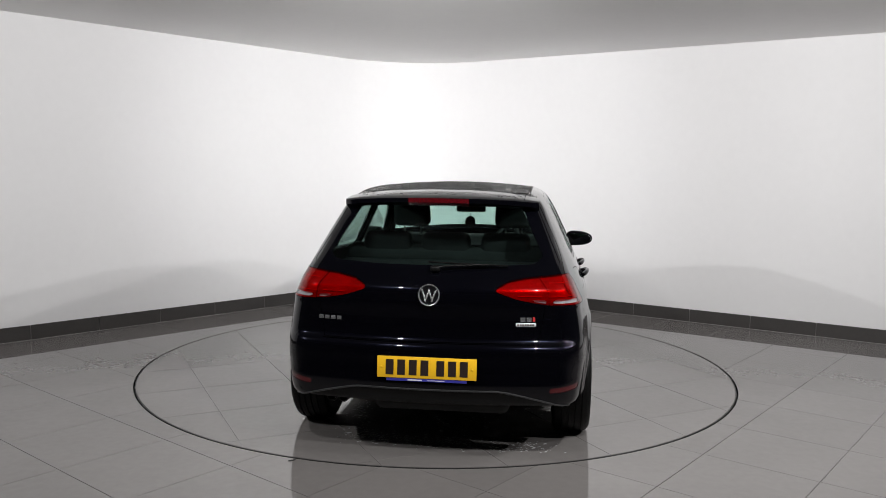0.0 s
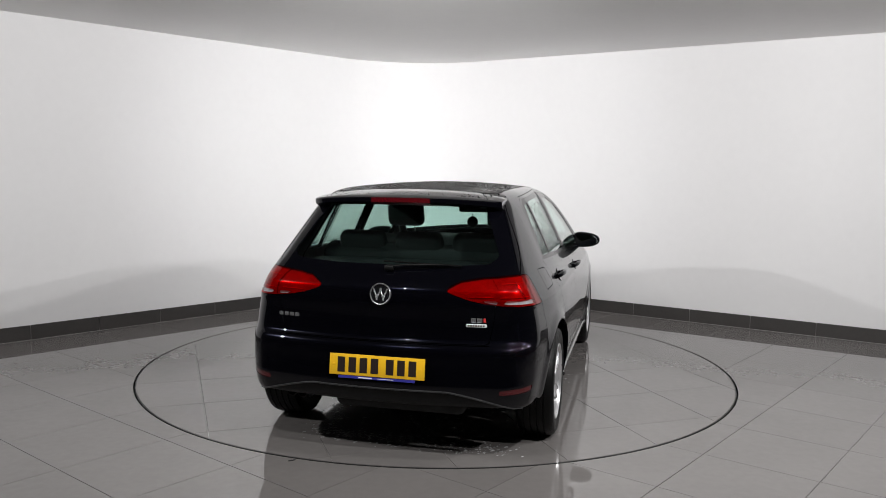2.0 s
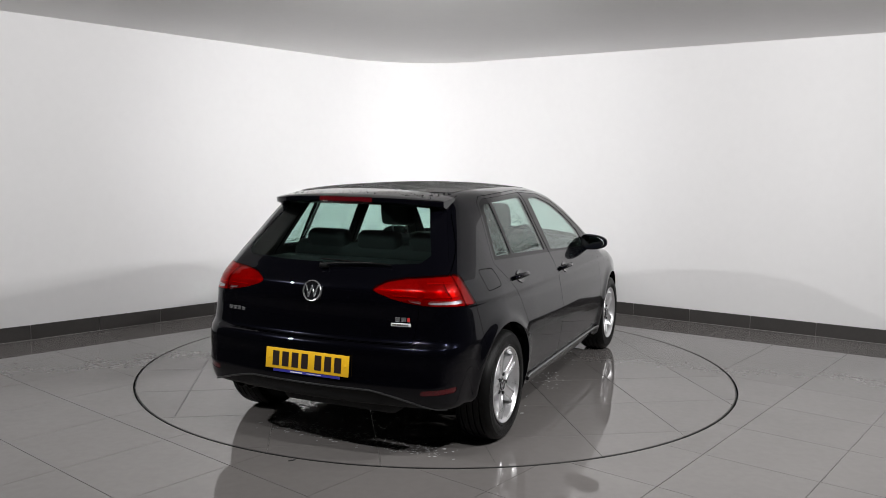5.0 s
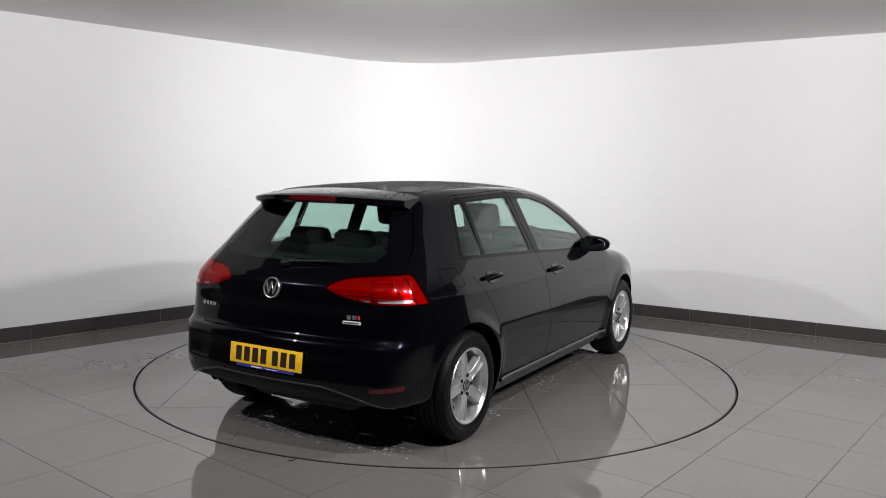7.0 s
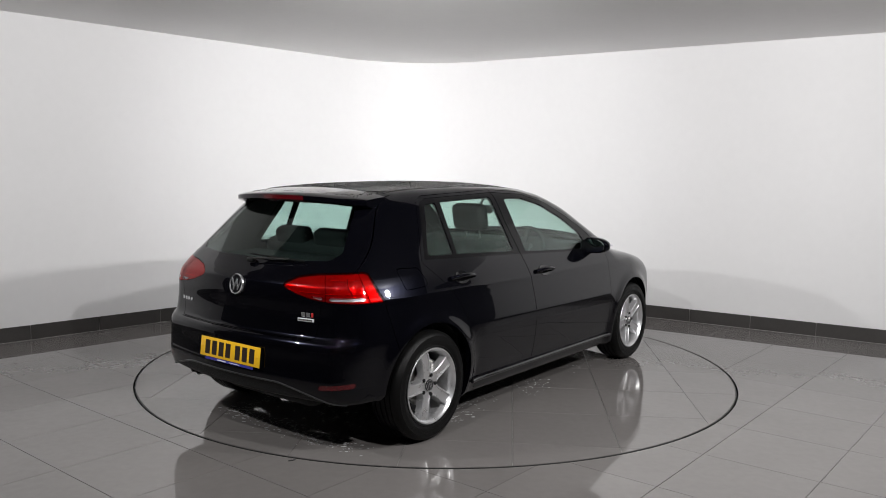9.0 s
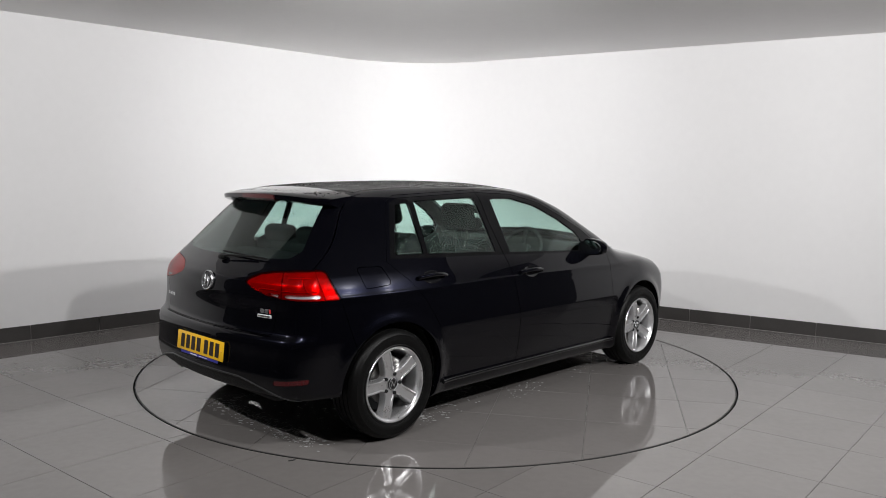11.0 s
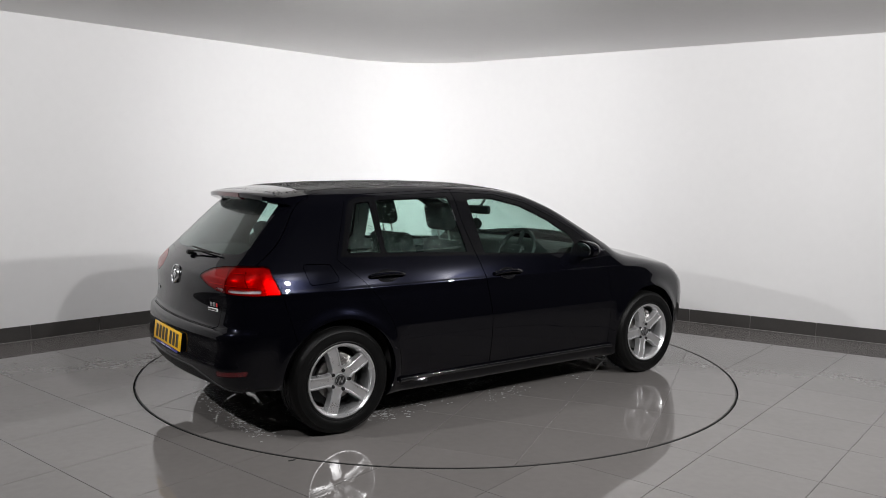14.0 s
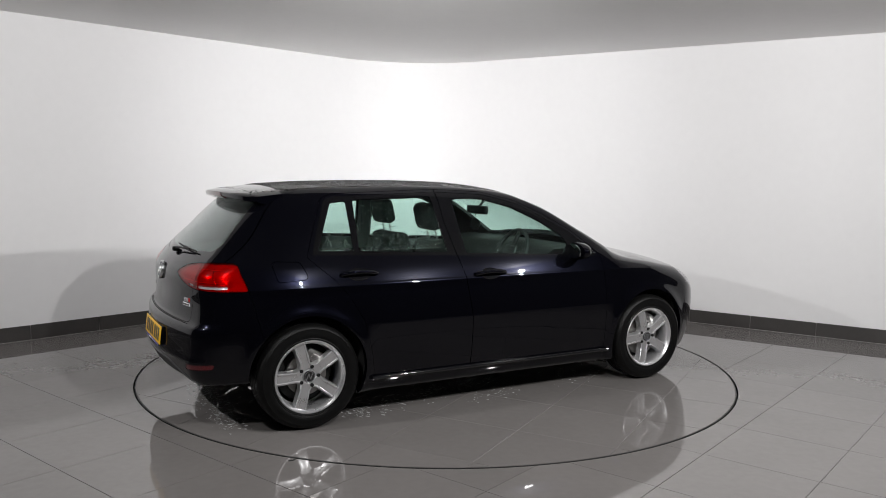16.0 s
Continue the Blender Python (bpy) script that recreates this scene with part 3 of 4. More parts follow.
    band, gate = cut(gate, lambda x, y, z: inside(np.abs(y), z, [(-0.8, 1.000), (0.30, 1.006), (0.660, 1.028), (0.668, 1.042), (0.525, 1.360), (0.50, 1.40), (-0.8, 1.40)], 0.008))
    gate_ob = shell("tailgate", v, gate, PAINT, car, 0.03)
    shell("window_frame", v, band, PAINT, gate_ob, 0.01, 0.002, "black window border")
    slab("rear_window", v, pane, GLASS_REAR, gate_ob, 0.004, 0.003, "tinted rear window glass")
    # rear bumper, with the dark lower apron and two reflectors
    bump = lambda x, y, z: np.maximum(np.maximum(z - np.where(np.abs(y) < 0.6, 0.638, 0.846), x + 1.66 - 0.25 * np.clip(0.846 - z, 0, 1)), -9 + 0 * z)
    bumper, t = cut(t, bump)
    bumper, _ = cut(bumper, lambda x, y, z: bump(x, y, z) + 0.003)
    low_edge = lambda x, y, z: z - apron_line(np.abs(y))
    apron, bumper = cut(bumper, low_edge)
    refl, bumper = cut(bumper, lambda x, y, z: np.maximum(inside(along(x, y), z, [(0.66, 0.399), (0.66, 0.405), (0.92, 0.418), (0.92, 0.411)], 0.011), x + 1.5))
    bumper_ob = shell("rear_bumper", v, bumper, PAINT, car, 0.03)
    shell("apron", v, apron, PLASTIC, bumper_ob, 0.02, 0.012, "dark grained plastic lower apron")
    for tri in halves(refl):
        shell("reflector", v, tri, REFLECTOR, bumper_ob, 0.01, 0.002, "dark red reflector")
    # windscreen, bonnet, headlamps
    wind = lambda x, y, z: np.maximum(inside(x + 0.12 * y * y, np.abs(y), [(0.27, -0.8), (0.27, 0.54), (0.33, 0.575), (1.0, 0.745), (1.03, 0.71), (1.03, -0.8)]), 0.98 - z)
    screen, t = cut(t, wind)
    slab("windscreen", v, screen, GLASS, car, 0.005, 0.003, "green-tinted windscreen")
    hood = lambda x, y, z: np.maximum(inside(x, np.abs(y), [(1.10, -0.8), (1.07, 0.60), (1.15, 0.68), (1.7, 0.66), (1.98, 0.45), (2.06, -0.8)]), 0.6 - z)
    bonnet, t = cut(t, hood)
    bonnet, _ = cut(bonnet, lambda x, y, z: hood(x, y, z) + 0.002)
    shell("bonnet", v, bonnet, PAINT, car, 0.02)
    head = lambda x, y, z: np.maximum(inside(x, z, [(1.66, 0.795), (1.80, 0.80), (2.0, 0.74), (2.1, 0.66), (2.1, 0.63), (1.92, 0.625), (1.80, 0.68)], 0.006), 0.35 - np.abs(y))
    hl, t = cut(t, head)
    for tri in halves(hl):
        lens = shell("headlamp", v, tri, LAMP_CLEAR, car, 0.03, 0.0, "clear headlamp lens")
        shell("lamp_reflector", v, tri, LAMP_BACK, lens, 0.0, 0.03, rim=False)
    fb = lambda x, y, z: np.maximum(1.66 + 0.1 * np.clip(z, 0, 1) - x, z - 0.70)
    front, t = cut(t, fb)
    front, _ = cut(front, lambda x, y, z: fb(x, y, z) + 0.003)
    shell("front_bumper", v, front, PAINT, car, 0.03)
    # fuel flap on the right rear wing
    flap_f = lambda x, y, z: np.maximum(inside(x, z, [(-1.495, 0.972), (-1.365, 0.966), (-1.335, 0.905), (-1.475, 0.896)], 0.022), y + 0.3)
    flap, t = cut(t, flap_f)
    flap, _ = cut(flap, lambda x, y, z: flap_f(x, y, z) + 0.0038)
    # roof panel between its two gutters, sills, underside, then what is left of the sides
    rp = lambda x, y, z: np.maximum(np.maximum(np.abs(y) - 0.505, 1.30 - z), np.maximum(-1.395 - x, x + 0.12 * y * y - 0.255))
    roof, t = cut(t, rp)
    groove, roof = cut(roof, lambda x, y, z: 0.492 - np.abs(y))
    shell("roof_panel", v, roof, WET_PAINT, car, 0.02, 0.0, "black roof beaded with rain")
    for tri in halves(groove):
        shell("roof_gutter", v, tri, TRIM, car, 0.01, 0.004)
    sill, t = cut(t, lambda x, y, z: np.maximum(np.maximum(z - 0.235, np.abs(x) - 1.0), 0.7 - np.abs(y)))
    for tri in halves(sill):
        sill_ob = shell("sill", v, tri, PAINT, car, 0.02)
        sd = 1.0 if v[tri][:, :, 1].mean() > 0 else -1.0
        line = []
        for q in np.linspace(-0.925, 0.93, 25):
            p, n = place_on_skin(q, 0.262, sd)
            line.append(p + n * 0.009)
        smooth(part("sill_strip", tube(line, 0.013, 10), GLOSS_BLACK, sill_ob, "glossy black sill edge"), 60)
    under, t = cut(t, lambda x, y, z: z - 0.21)
    shell("underside", v, under, SHADE, car, 0.0, rim=False)
    side_ob = shell("body_shell", v, t, PAINT, car, 0.035)
    shell("fuel_flap", v, flap, PAINT, side_ob, 0.015, 0.0005)
    # cabin lining: the skin set inwards, without the windows
    lv, lt = skin(90, 34, 40)
    lv, lt, _ = clip(lv, lt, 0.90 - lv[:, 2])
    for o in (QUARTER_GLASS, REAR_GLASS, FRONT_GLASS):
        lv, _, lt = clip(lv, lt, np.maximum(inside(lv[:, 0], lv[:, 2], o, 0.02), 0.4 - np.abs(lv[:, 1])))
    x, y, z = lv.T
    lv, _, lt = clip(lv, lt, np.maximum(inside(np.abs(y), z, [(-0.7, 1.02), (0.62, 1.04), (0.535, 1.35), (-0.7, 1.37)], 0.0), x + 1.3))
    x, y, z = lv.T
    lv, _, lt = clip(lv, lt, np.maximum(wind(x, y, z), 0.25 - x))
    lv, lt, _ = clip(lv, lt, lv[:, 0] - 1.05)
    head_t = lt[lv[lt].mean(1)[:, 2] > 1.36]
    rest_t = lt[lv[lt].mean(1)[:, 2] <= 1.36]
    shell("headliner", lv, head_t[:, ::-1], LINING, car, 0, 0.035, "pale grey headliner", rim=False)
    shell("cabin_lining", lv, rest_t[:, ::-1], DASH, car, 0, 0.030, "dark pillar and door lining", rim=False)
    build_car_details(car, gate_ob, bumper_ob)
    return car


def place_on_skin(x, z, side):
    """The point of the car's side at (x, z) and its normal."""
    y = np.linspace(0, 1, 2001)
    k = y[np.argmax(body(x + 0 * y, y, z + 0 * y) > 0)]
    p = np.array([[x, side * k, z]])
    return Vector(p[0]), Vector(body_normal(p)[0])


def on_rear(y, z):
    x = np.linspace(-1.2, -2.2, 4001)
    k = x[np.argmax(body(x, y + 0 * x, z + 0 * x) > 0)]
    p = np.array([[k, y, z]])
    return Vector(p[0]), Vector(body_normal(p)[0])


def seated(p, n, up=(0, 0, 1)):
    """A pose at p whose z axis is n and whose y axis points up."""
    n, up = Vector(n).normalized(), Vector(up)
    x = up.cross(n).normalized()
    m = Matrix((x, n.cross(x), n)).transposed().to_4x4()
    m.translation = p
    return m


def build_wheel(car, ax, side, phase):
    """One wheel: tyre, rim, five spokes, brake. Built facing -y, then turned for its side."""
    m = Matrix.Translation((ax, side * 0.765, 0.316)) @ (Matrix.Identity(4) if side < 0 else pose(0, 0, 0, 0, 0, 180))
    R = 0.316

    def add(name, bm, mat, parent, label="", angle=35):
        bmesh.ops.transform(bm, matrix=m, verts=bm.verts)
        return smooth(part(name, bm, mat, parent, label), angle)
    barrel = [(0.2165, -0.095), (0.2195, -0.0995), (0.2165, -0.104), (0.211, -0.1035), (0.206, -0.097), (0.199, -0.09), (0.193, -0.06), (0.188, 0.0), (0.195, 0.07), (0.215, 0.095)]
    wheel = add("wheel", lathe(barrel, 72), ALLOY, car, "silver five-spoke alloy wheel")
    tyre = [(0.214, -0.090), (0.219, -0.1005), (0.228, -0.1035), (0.232, -0.1015), (0.245, -0.107), (0.262, -0.1085), (0.280, -0.1055), (0.286, -0.1065), (0.292, -0.103), (0.304, -0.094), (0.3115, -0.080)]
    for yy in (-0.055, -0.018, 0.018, 0.055):
        tyre += [(R - 0.0015, yy - 0.004), (R - 0.009, yy - 0.003), (R - 0.009, yy + 0.003), (R - 0.0015, yy + 0.004)]
    tyre += [(0.3115, 0.080), (0.304, 0.094), (0.280, 0.1055), (0.255, 0.108), (0.214, 0.095)]
    add("tyre", lathe(tyre, 96), RUBBER, wheel, "black rubber tyre")
    for k in range(5):
        a = phase + k * math.tau / 5
        rot = pose(0, 0, 0, 0, math.degrees(-a), 0)
        bm = bmesh.new()
        rows = []
        for i in range(9):
            f = i / 8
            r = 0.045 + f * 0.158
            half = 0.030 + 0.0055 * f + 0.012 * max(0, 0.25 - f) / 0.25
            dish = -0.072 - 0.020 * math.sin(min(1, f * 1.15) * math.pi / 2) + (0.006 if f > 0.95 else 0)
            groove = 0.011 * min(1, f * 4) * (1 if f < 0.97 else 0.4)
            prof = [(-half - 0.006, dish + 0.045), (-half, dish + 0.004), (-half + 0.003, dish), (-half + 0.010, dish), (-half + 0.0125, dish + groove * 0.55), (0, dish + groove * 0.75),
                    (half - 0.0125, dish + groove * 0.55), (half - 0.010, dish), (half - 0.003, dish), (half, dish + 0.004), (half + 0.006, dish + 0.045)]
            rows.append([bm.verts.new((r, y, w)) for w, y in prof])
        for p, q in zip(rows, rows[1:]):
            for i in range(len(p)):
                j = (i + 1) % len(p)
                bm.faces.new((p[i], p[j], q[j], q[i]))
        bm.faces.new(rows[0])
        bm.faces.new(rows[-1][::-1])
        bmesh.ops.recalc_face_normals(bm, faces=bm.faces)
        bmesh.ops.transform(bm, matrix=rot, verts=bm.verts)
        add("spoke", bm, ALLOY, wheel, angle=28)
        b = a + math.tau / 10
        bolt = lathe([(0.0001, -0.0800), (0.0095, -0.0800), (0.0110, -0.077), (0.0110, -0.05)], 12)
        bmesh.ops.translate(bolt, vec=(0.058 * math.cos(b), 0, 0.058 * math.sin(b)), verts=bolt.verts)
        add("wheel_bolt", bolt, PLASTIC, wheel, "black bolt cap")
    add("hub", lathe([(0.072, -0.02), (0.070, -0.060), (0.062, -0.0655), (0.040, -0.068), (0.036, -0.074), (0.0001, -0.074)], 40), ALLOY, wheel)
    add("hub_cap", lathe([(0.0345, -0.070), (0.0345, -0.079), (0.031, -0.081), (0.0295, -0.079), (0.0001, -0.0785)], 40), GLOSS_BLACK, wheel, "black hub cap with a silver emblem")
    emblem = lathe([(0.0315, -0.0795), (0.0315, -0.083), (0.0285, -0.083), (0.0285, -0.0795)], 40)
    for x, tilt in ((-0.012, 22), (0.0, -22), (0.012, 22)):
        box(0.0045, 0.004, 0.036, 0.0, m=pose(x, -0.081, 0, 0, tilt, 0), bm=emblem)
    add("emblem", emblem, CHROME, wheel)
    rd = 0.125 if ax < 0 else 0.144
    add("brake_disc", lathe([(0.07, -0.028), (0.075, -0.020), (rd, -0.020), (rd, 0.0), (0.07, 0.0)], 48), STEEL, wheel, "bare steel brake disc")
    calliper = box(0.07, 0.05, 0.12, 0.012, 2, m=pose(rd - 0.008, -0.012, 0, 0, 0, 0))
    box(0.03, 0.028, 0.055, 0.006, 2, m=pose(rd - 0.01, -0.035, 0.0), bm=calliper)
    bmesh.ops.transform(calliper, matrix=pose(0, 0, 0, 0, -62 if side < 0 else -118, 0), verts=calliper.verts)
    add("brake_calliper", calliper, STEEL, wheel, "worn metal brake calliper")
    back = lathe([(0.0001, 0.03), (0.17, 0.03), (0.17, 0.05), (0.0001, 0.05)], 32)
    add("back_plate", back, SHADE, wheel)


def seat_block(w, d, h, bulge, m, r=0.05):
    """A padded block: rounded box with raised side bolsters."""
    bm = box(w, d, h, r, 4)
    bmesh.ops.subdivide_edges(bm, edges=[e for e in bm.edges if e.calc_length() > 0.15], cuts=6, use_grid_fill=True)
    for q in bm.verts:
        side = abs(q.co.x) / (w / 2)
        if q.co.y > 0:
            q.co.y += bulge * (side ** 4 - 0.25)
        q.co.x *= 1 - 0.10 * max(0, q.co.z / h)
    bmesh.ops.transform(bm, matrix=m, verts=bm.verts)
    return bm


def build_seat(car, x, y, rear=False):
    """A front seat, facing forward: cushion, backrest, headrest on two posts."""
    base = pose(x, y, 0, 0, 0, -90)  # local y is forward
    lean = pose(0, -0.06, 0.50, 14, 0, 0) if not rear else pose(0, 0, 0.50, 22, 0, 0)
    seat = smooth(part("seat", seat_block(0.50, 0.50, 0.16, 0.03, base @ pose(0, 0.20, 0.42, 6, 0, 0)), CLOTH, car, "dark grey cloth seat"), 60)
    back = seat_block(0.49, 0.13, 0.62, 0.035, base @ lean @ pose(0, -0.03, 0.27), 0.055)
    smooth(part("backrest", back, CLOTH, seat), 60)
    hr = seat_block(0.27, 0.10, 0.185, 0.0, base @ lean @ pose(0, -0.035, 0.745), 0.042)
    smooth(part("headrest", hr, CLOTH, seat), 60)
    for dx in (-0.06, 0.06):
        a, b = (base @ lean @ Vector((dx, -0.03, 0.55))), (base @ lean @ Vector((dx, -0.03, 0.70)))
        smooth(part("headrest_post", tube([a, b], 0.006), STEEL, seat))


def build_car_details(car, gate, bumper):
    # wheels and arch liners
    for ax in (-AXLE, AXLE):
        for side in (-1, 1):
            build_wheel(car, ax, side, math.pi + (0.0 if ax < 0 else 0.06))
            bm = bmesh.new()
            seg, rows = 28, []
            for k in range(seg + 1):
                a = math.radians((-24 if ax < 0 else -20) + (208 if ax < 0 else 228) * k / seg)
                c, s = math.cos(a), math.sin(a)
                rows.append([bm.verts.new((ax + rr * c, side * yy, 0.325 + rr * s)) for rr, yy in ((0.372, 0.80), (0.372, 0.52), (0.02, 0.52))])
            for p, q in zip(rows, rows[1:]):
                for i in range(2):
                    bm.faces.new((p[i], p[i + 1], q[i + 1], q[i]))
            smooth(part("arch_liner", bm, SHADE, car, "black wheel arch liner"))
    # door mirrors
    for side in (-1, 1):
        c = Vector((0.630, side * 0.878, 0.985))
        bm = bmesh.new()
        bmesh.ops.create_uvsphere(bm, u_segments=32, v_segments=20, radius=1.0)
        for q in bm.verts:
            x, y, z = q.co
            k = lambda w, e: math.copysign(abs(w) ** e, w)
            fx = 0.075 * k(x, 0.8) if x > 0 else 0.032 * k(x, 0.5)
            q.co = (fx * (1 - 0.12 * (y * side + 1)), 0.108 * k(y, 0.75), (0.074 * k(z, 0.72)) * (1 - 0.20 * (y * side + 1)))
        bmesh.ops.transform(bm, matrix=Matrix.Translation(c) @ pose(0, 0, 0, 0, 0, side * 8), verts=bm.verts)
        mirror = smooth(part("door_mirror", bm, PAINT, car, "black door mirror housing"), 60)
        glass = lathe([(0.0001, 0.0), (1.0, 0.0), (1.0, 0.03), (0.0001, 0.03)], 40)
        for q in glass.verts:
            x, y, z = q.co
            k = lambda w, e: math.copysign(abs(w) ** e, w)
            q.co = (-0.030 - 0.008 + y * 0.2, 0.094 * k(x, 0.75), 0.060 * k(z, 0.72) * (1 - 0.20 * (x * side + 1)))
        bmesh.ops.transform(glass, matrix=Matrix.Translation(c) @ pose(0, 0, 0, 0, 0, side * 8) @ pose(-0.004, side * 0.008, 0, 0, -2, side * 7), verts=glass.verts)
        smooth(part("mirror_glass", glass, MIRROR, mirror, "silvered mirror glass"))
        foot = tube([(0.665, side * 0.785, 0.955), (0.66, side * 0.84, 0.965), (0.66, side * 0.89, 0.98)], 0.028, 12)
        smooth(part("mirror_foot", foot, GLOSS_BLACK, mirror))
        ind = box(0.012, 0.13, 0.012, 0.004, 2, m=Matrix.Translation(c + Vector((0.052, side * 0.03, 0.0))) @ pose(0, 0, 0, 0, 0, -side * 32))
        smooth(part("indicator", ind, LAMP_CLEAR, mirror, "clear side indicator lens"))
        # door handles with their bowls
        for x, hz in ((-0.998, 0.902), (-0.075, 0.862)):
            p, n = place_on_skin(x, hz, side)
            m = seated(p, n)
            path = []
            for k in range(11):
                f = k / 10
                path.append(m @ Vector(((f - 0.5) * 0.225, 0.004 * math.sin(f * math.pi), 0.006 + 0.032 * math.sin(f * math.pi) ** 0.6)))
            bm = tube(path, 0.0135, 10)
            h = smooth(part("door_handle", bm, PAINT, car, "glossy black pull handle"), 50)
            bowl = lathe([(0.0001, 0.0), (0.6, 0.002), (1.0, 0.006), (1.06, 0.0)], 32)
            for q in bowl.verts:
                q.co = (q.co.x * 0.068, q.co.z * 0.038, q.co.y * 0.6 + 0.0012)
            bmesh.ops.transform(bowl, matrix=m, verts=bowl.verts)
            smooth(part("handle_bowl", bowl, GLOSS_BLACK, h))
    # roof spoiler with the high brake lamp
    bm = bmesh.new()
    rows = []
    for k in range(41):
        y = -0.555 + 1.11 * k / 40
        e = abs(y) / 0.555
        x0 = -1.385
        tip = -1.665 + 0.075 * e ** 2 + 0.05 * e ** 12
        zt = lambda x: float(top_line(x + 0.10 * y * y) - 0.11 * y * y) - 0.012 * e ** 6
        prof = [(x0, zt(x0) - 0.003)]
        for f in (0.25, 0.5, 0.75, 0.95):
            x = x0 + (tip - x0) * f
            prof.append((x, zt(x) - 0.002 - 0.004 * f))
        prof += [(tip, zt(tip) - 0.011), (tip + 0.004, zt(tip) - 0.035), (tip + 0.05, zt(tip) - 0.052), (x0 - 0.10, zt(x0) - 0.068), (x0, zt(x0) - 0.06)]
        rows.append([bm.verts.new((x, y, z)) for x, z in prof])
    for p, q in zip(rows, rows[1:]):
        for i in range(len(p)):
            j = (i + 1) % len(p)
            bm.faces.new((p[i], p[j], q[j], q[i]))
    bm.faces.new(rows[0])
    bm.faces.new(rows[-1][::-1])
    bmesh.ops.recalc_face_normals(bm, faces=bm.faces)
    lip = []
    for k in range(41):
        y = -0.74 + 1.48 * k / 40
        p, n = on_rear(y, float(apron_line(np.array(abs(y)))))
        lip.append(p + n * 0.001)
    smooth(part("bumper_lip", tube(lip, 0.005, 6), LIP, bumper, "thin glossy edge above the apron"))
    spoiler = smooth(part("roof_spoiler", bm, PAINT, gate, "black roof spoiler"), 30)
    # brake lamp set into the spoiler's trailing edge
    bm = bmesh.new()
    rows = []
    for k in range(17):
        y = -0.17 + 0.34 * k / 16
        e = abs(y) / 0.585
        tip = -1.665 + 0.075 * e ** 2
        z = float(top_line(tip + 0.10 * y * y) - 0.11 * y * y)
        rows.append([bm.verts.new((x, y, zz)) for x, zz in ((tip - 0.002, z - 0.012), (tip + 0.001, z - 0.036), (tip + 0.030, z - 0.052), (tip + 0.06, z - 0.04))])
    for p, q in zip(rows, rows[1:]):
        for i in range(4):
            bm.faces.new((p[i], p[(i + 1) % 4], q[(i + 1) % 4], q[i]))
    bm.faces.new(rows[0])
    bm.faces.new(rows[-1][::-1])
    bmesh.ops.recalc_face_normals(bm, faces=bm.faces)
    part("brake_lamp", bm, REFLECTOR, gate, "dark red high brake lamp")
    # rear wiper
    p0, n0 = on_rear(-0.02, 1.006)
    arm = [p0 + n0 * 0.024]
    for y, z in ((-0.10, 1.016), (-0.20, 1.020), (-0.30, 1.024)):
        p, n = on_rear(y, z)
        arm.append(p + n * 0.022)
    wiper = tube(arm, 0.006, 8)
    box(0.04, 0.05, 0.030, 0.011, 3, m=Matrix.Translation(p0 + n0 * 0.014), bm=wiper)
    w = smooth(part("rear_wiper", wiper, RUBBER, gate, "black rear wiper"))
    blade = []
    for k in range(9):
        p, n = on_rear(0.02 - 0.42 * k / 8, 1.036 - 0.012 * (k / 8))
        blade.append(p + n * 0.014)
    smooth(part("wiper_blade", tube(blade, 0.005, 6), RUBBER, w))
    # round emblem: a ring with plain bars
    p, n = on_rear(0.0, 0.885)
    m = seated(p + n * 0.004, n)
    disc = lathe([(0.0001, 0.004), (0.052, 0.004), (0.056, 0.0), (0.056, -0.01)], 48)
    bmesh.ops.transform(disc, matrix=m @ pose(0, 0, 0, 90, 0, 0), verts=disc.verts)
    emblem = smooth(part("emblem", disc, GLOSS_BLACK, gate, "round dark emblem with a chrome ring"))
    ring = lathe([(0.049, 0.002), (0.051, 0.009), (0.055, 0.010), (0.058, 0.006), (0.058, -0.004)], 48)
    bmesh.ops.transform(ring, matrix=m @ pose(0, 0, 0, 90, 0, 0), verts=ring.verts)
    for x, tilt in ((-0.026, 20), (-0.009, -20), (0.009, 20), (0.026, -20)):
        box(0.008, 0.066, 0.006, 0.0015, 1, m=m @ pose(x, -0.002, 0.006, 0, 0, tilt), bm=ring)
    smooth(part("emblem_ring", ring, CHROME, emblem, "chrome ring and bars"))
    # model badges as plain bars
    def bars(name, y0, z0, sizes, h, mats, label):
        y = y0
        for (w, gap), mt in zip(sizes, mats):
            p, n = on_rear(y - w / 2, z0)
            part(name, box(w, h, 0.004, 0.001, 1, m=seated(p + n * 0.001, n)), mt, gate, label)
            y -= w + gap
    bars("badge_bar", 0.605, 0.742, [(0.026, 0.008)] * 4, 0.020, [CHROME] * 4, "small chrome lettering bar")
    bars("badge_bar", -0.475, 0.766, [(0.026, 0.006), (0.026, 0.006), (0.012, 0.0)], 0.022, [CHROME, CHROME, RED], "small badge bar")
    bars("badge_plate", -0.452, 0.738, [(0.105, 0.0)], 0.017, [WHITE], "small white badge plate")
    p, n = on_rear(-0.505, 0.738)
    for k in range(7):
        part("badge_bar", box(0.009, 0.008, 0.002, m=seated(p + n * 0.004, n) @ pose(-0.042 + k * 0.013, 0, 0)), INK, gate)
    # number plate
    pz = 0.513
    m = seated(Vector((-2.052, 0, pz)), Vector((-1, 0, 0.11)))
    plate = smooth(part("number_plate", box(0.52, 0.111, 0.004, 0.0018, 2, m=m), YELLOW, bumper, "yellow number plate"), 30)
    y = -0.219
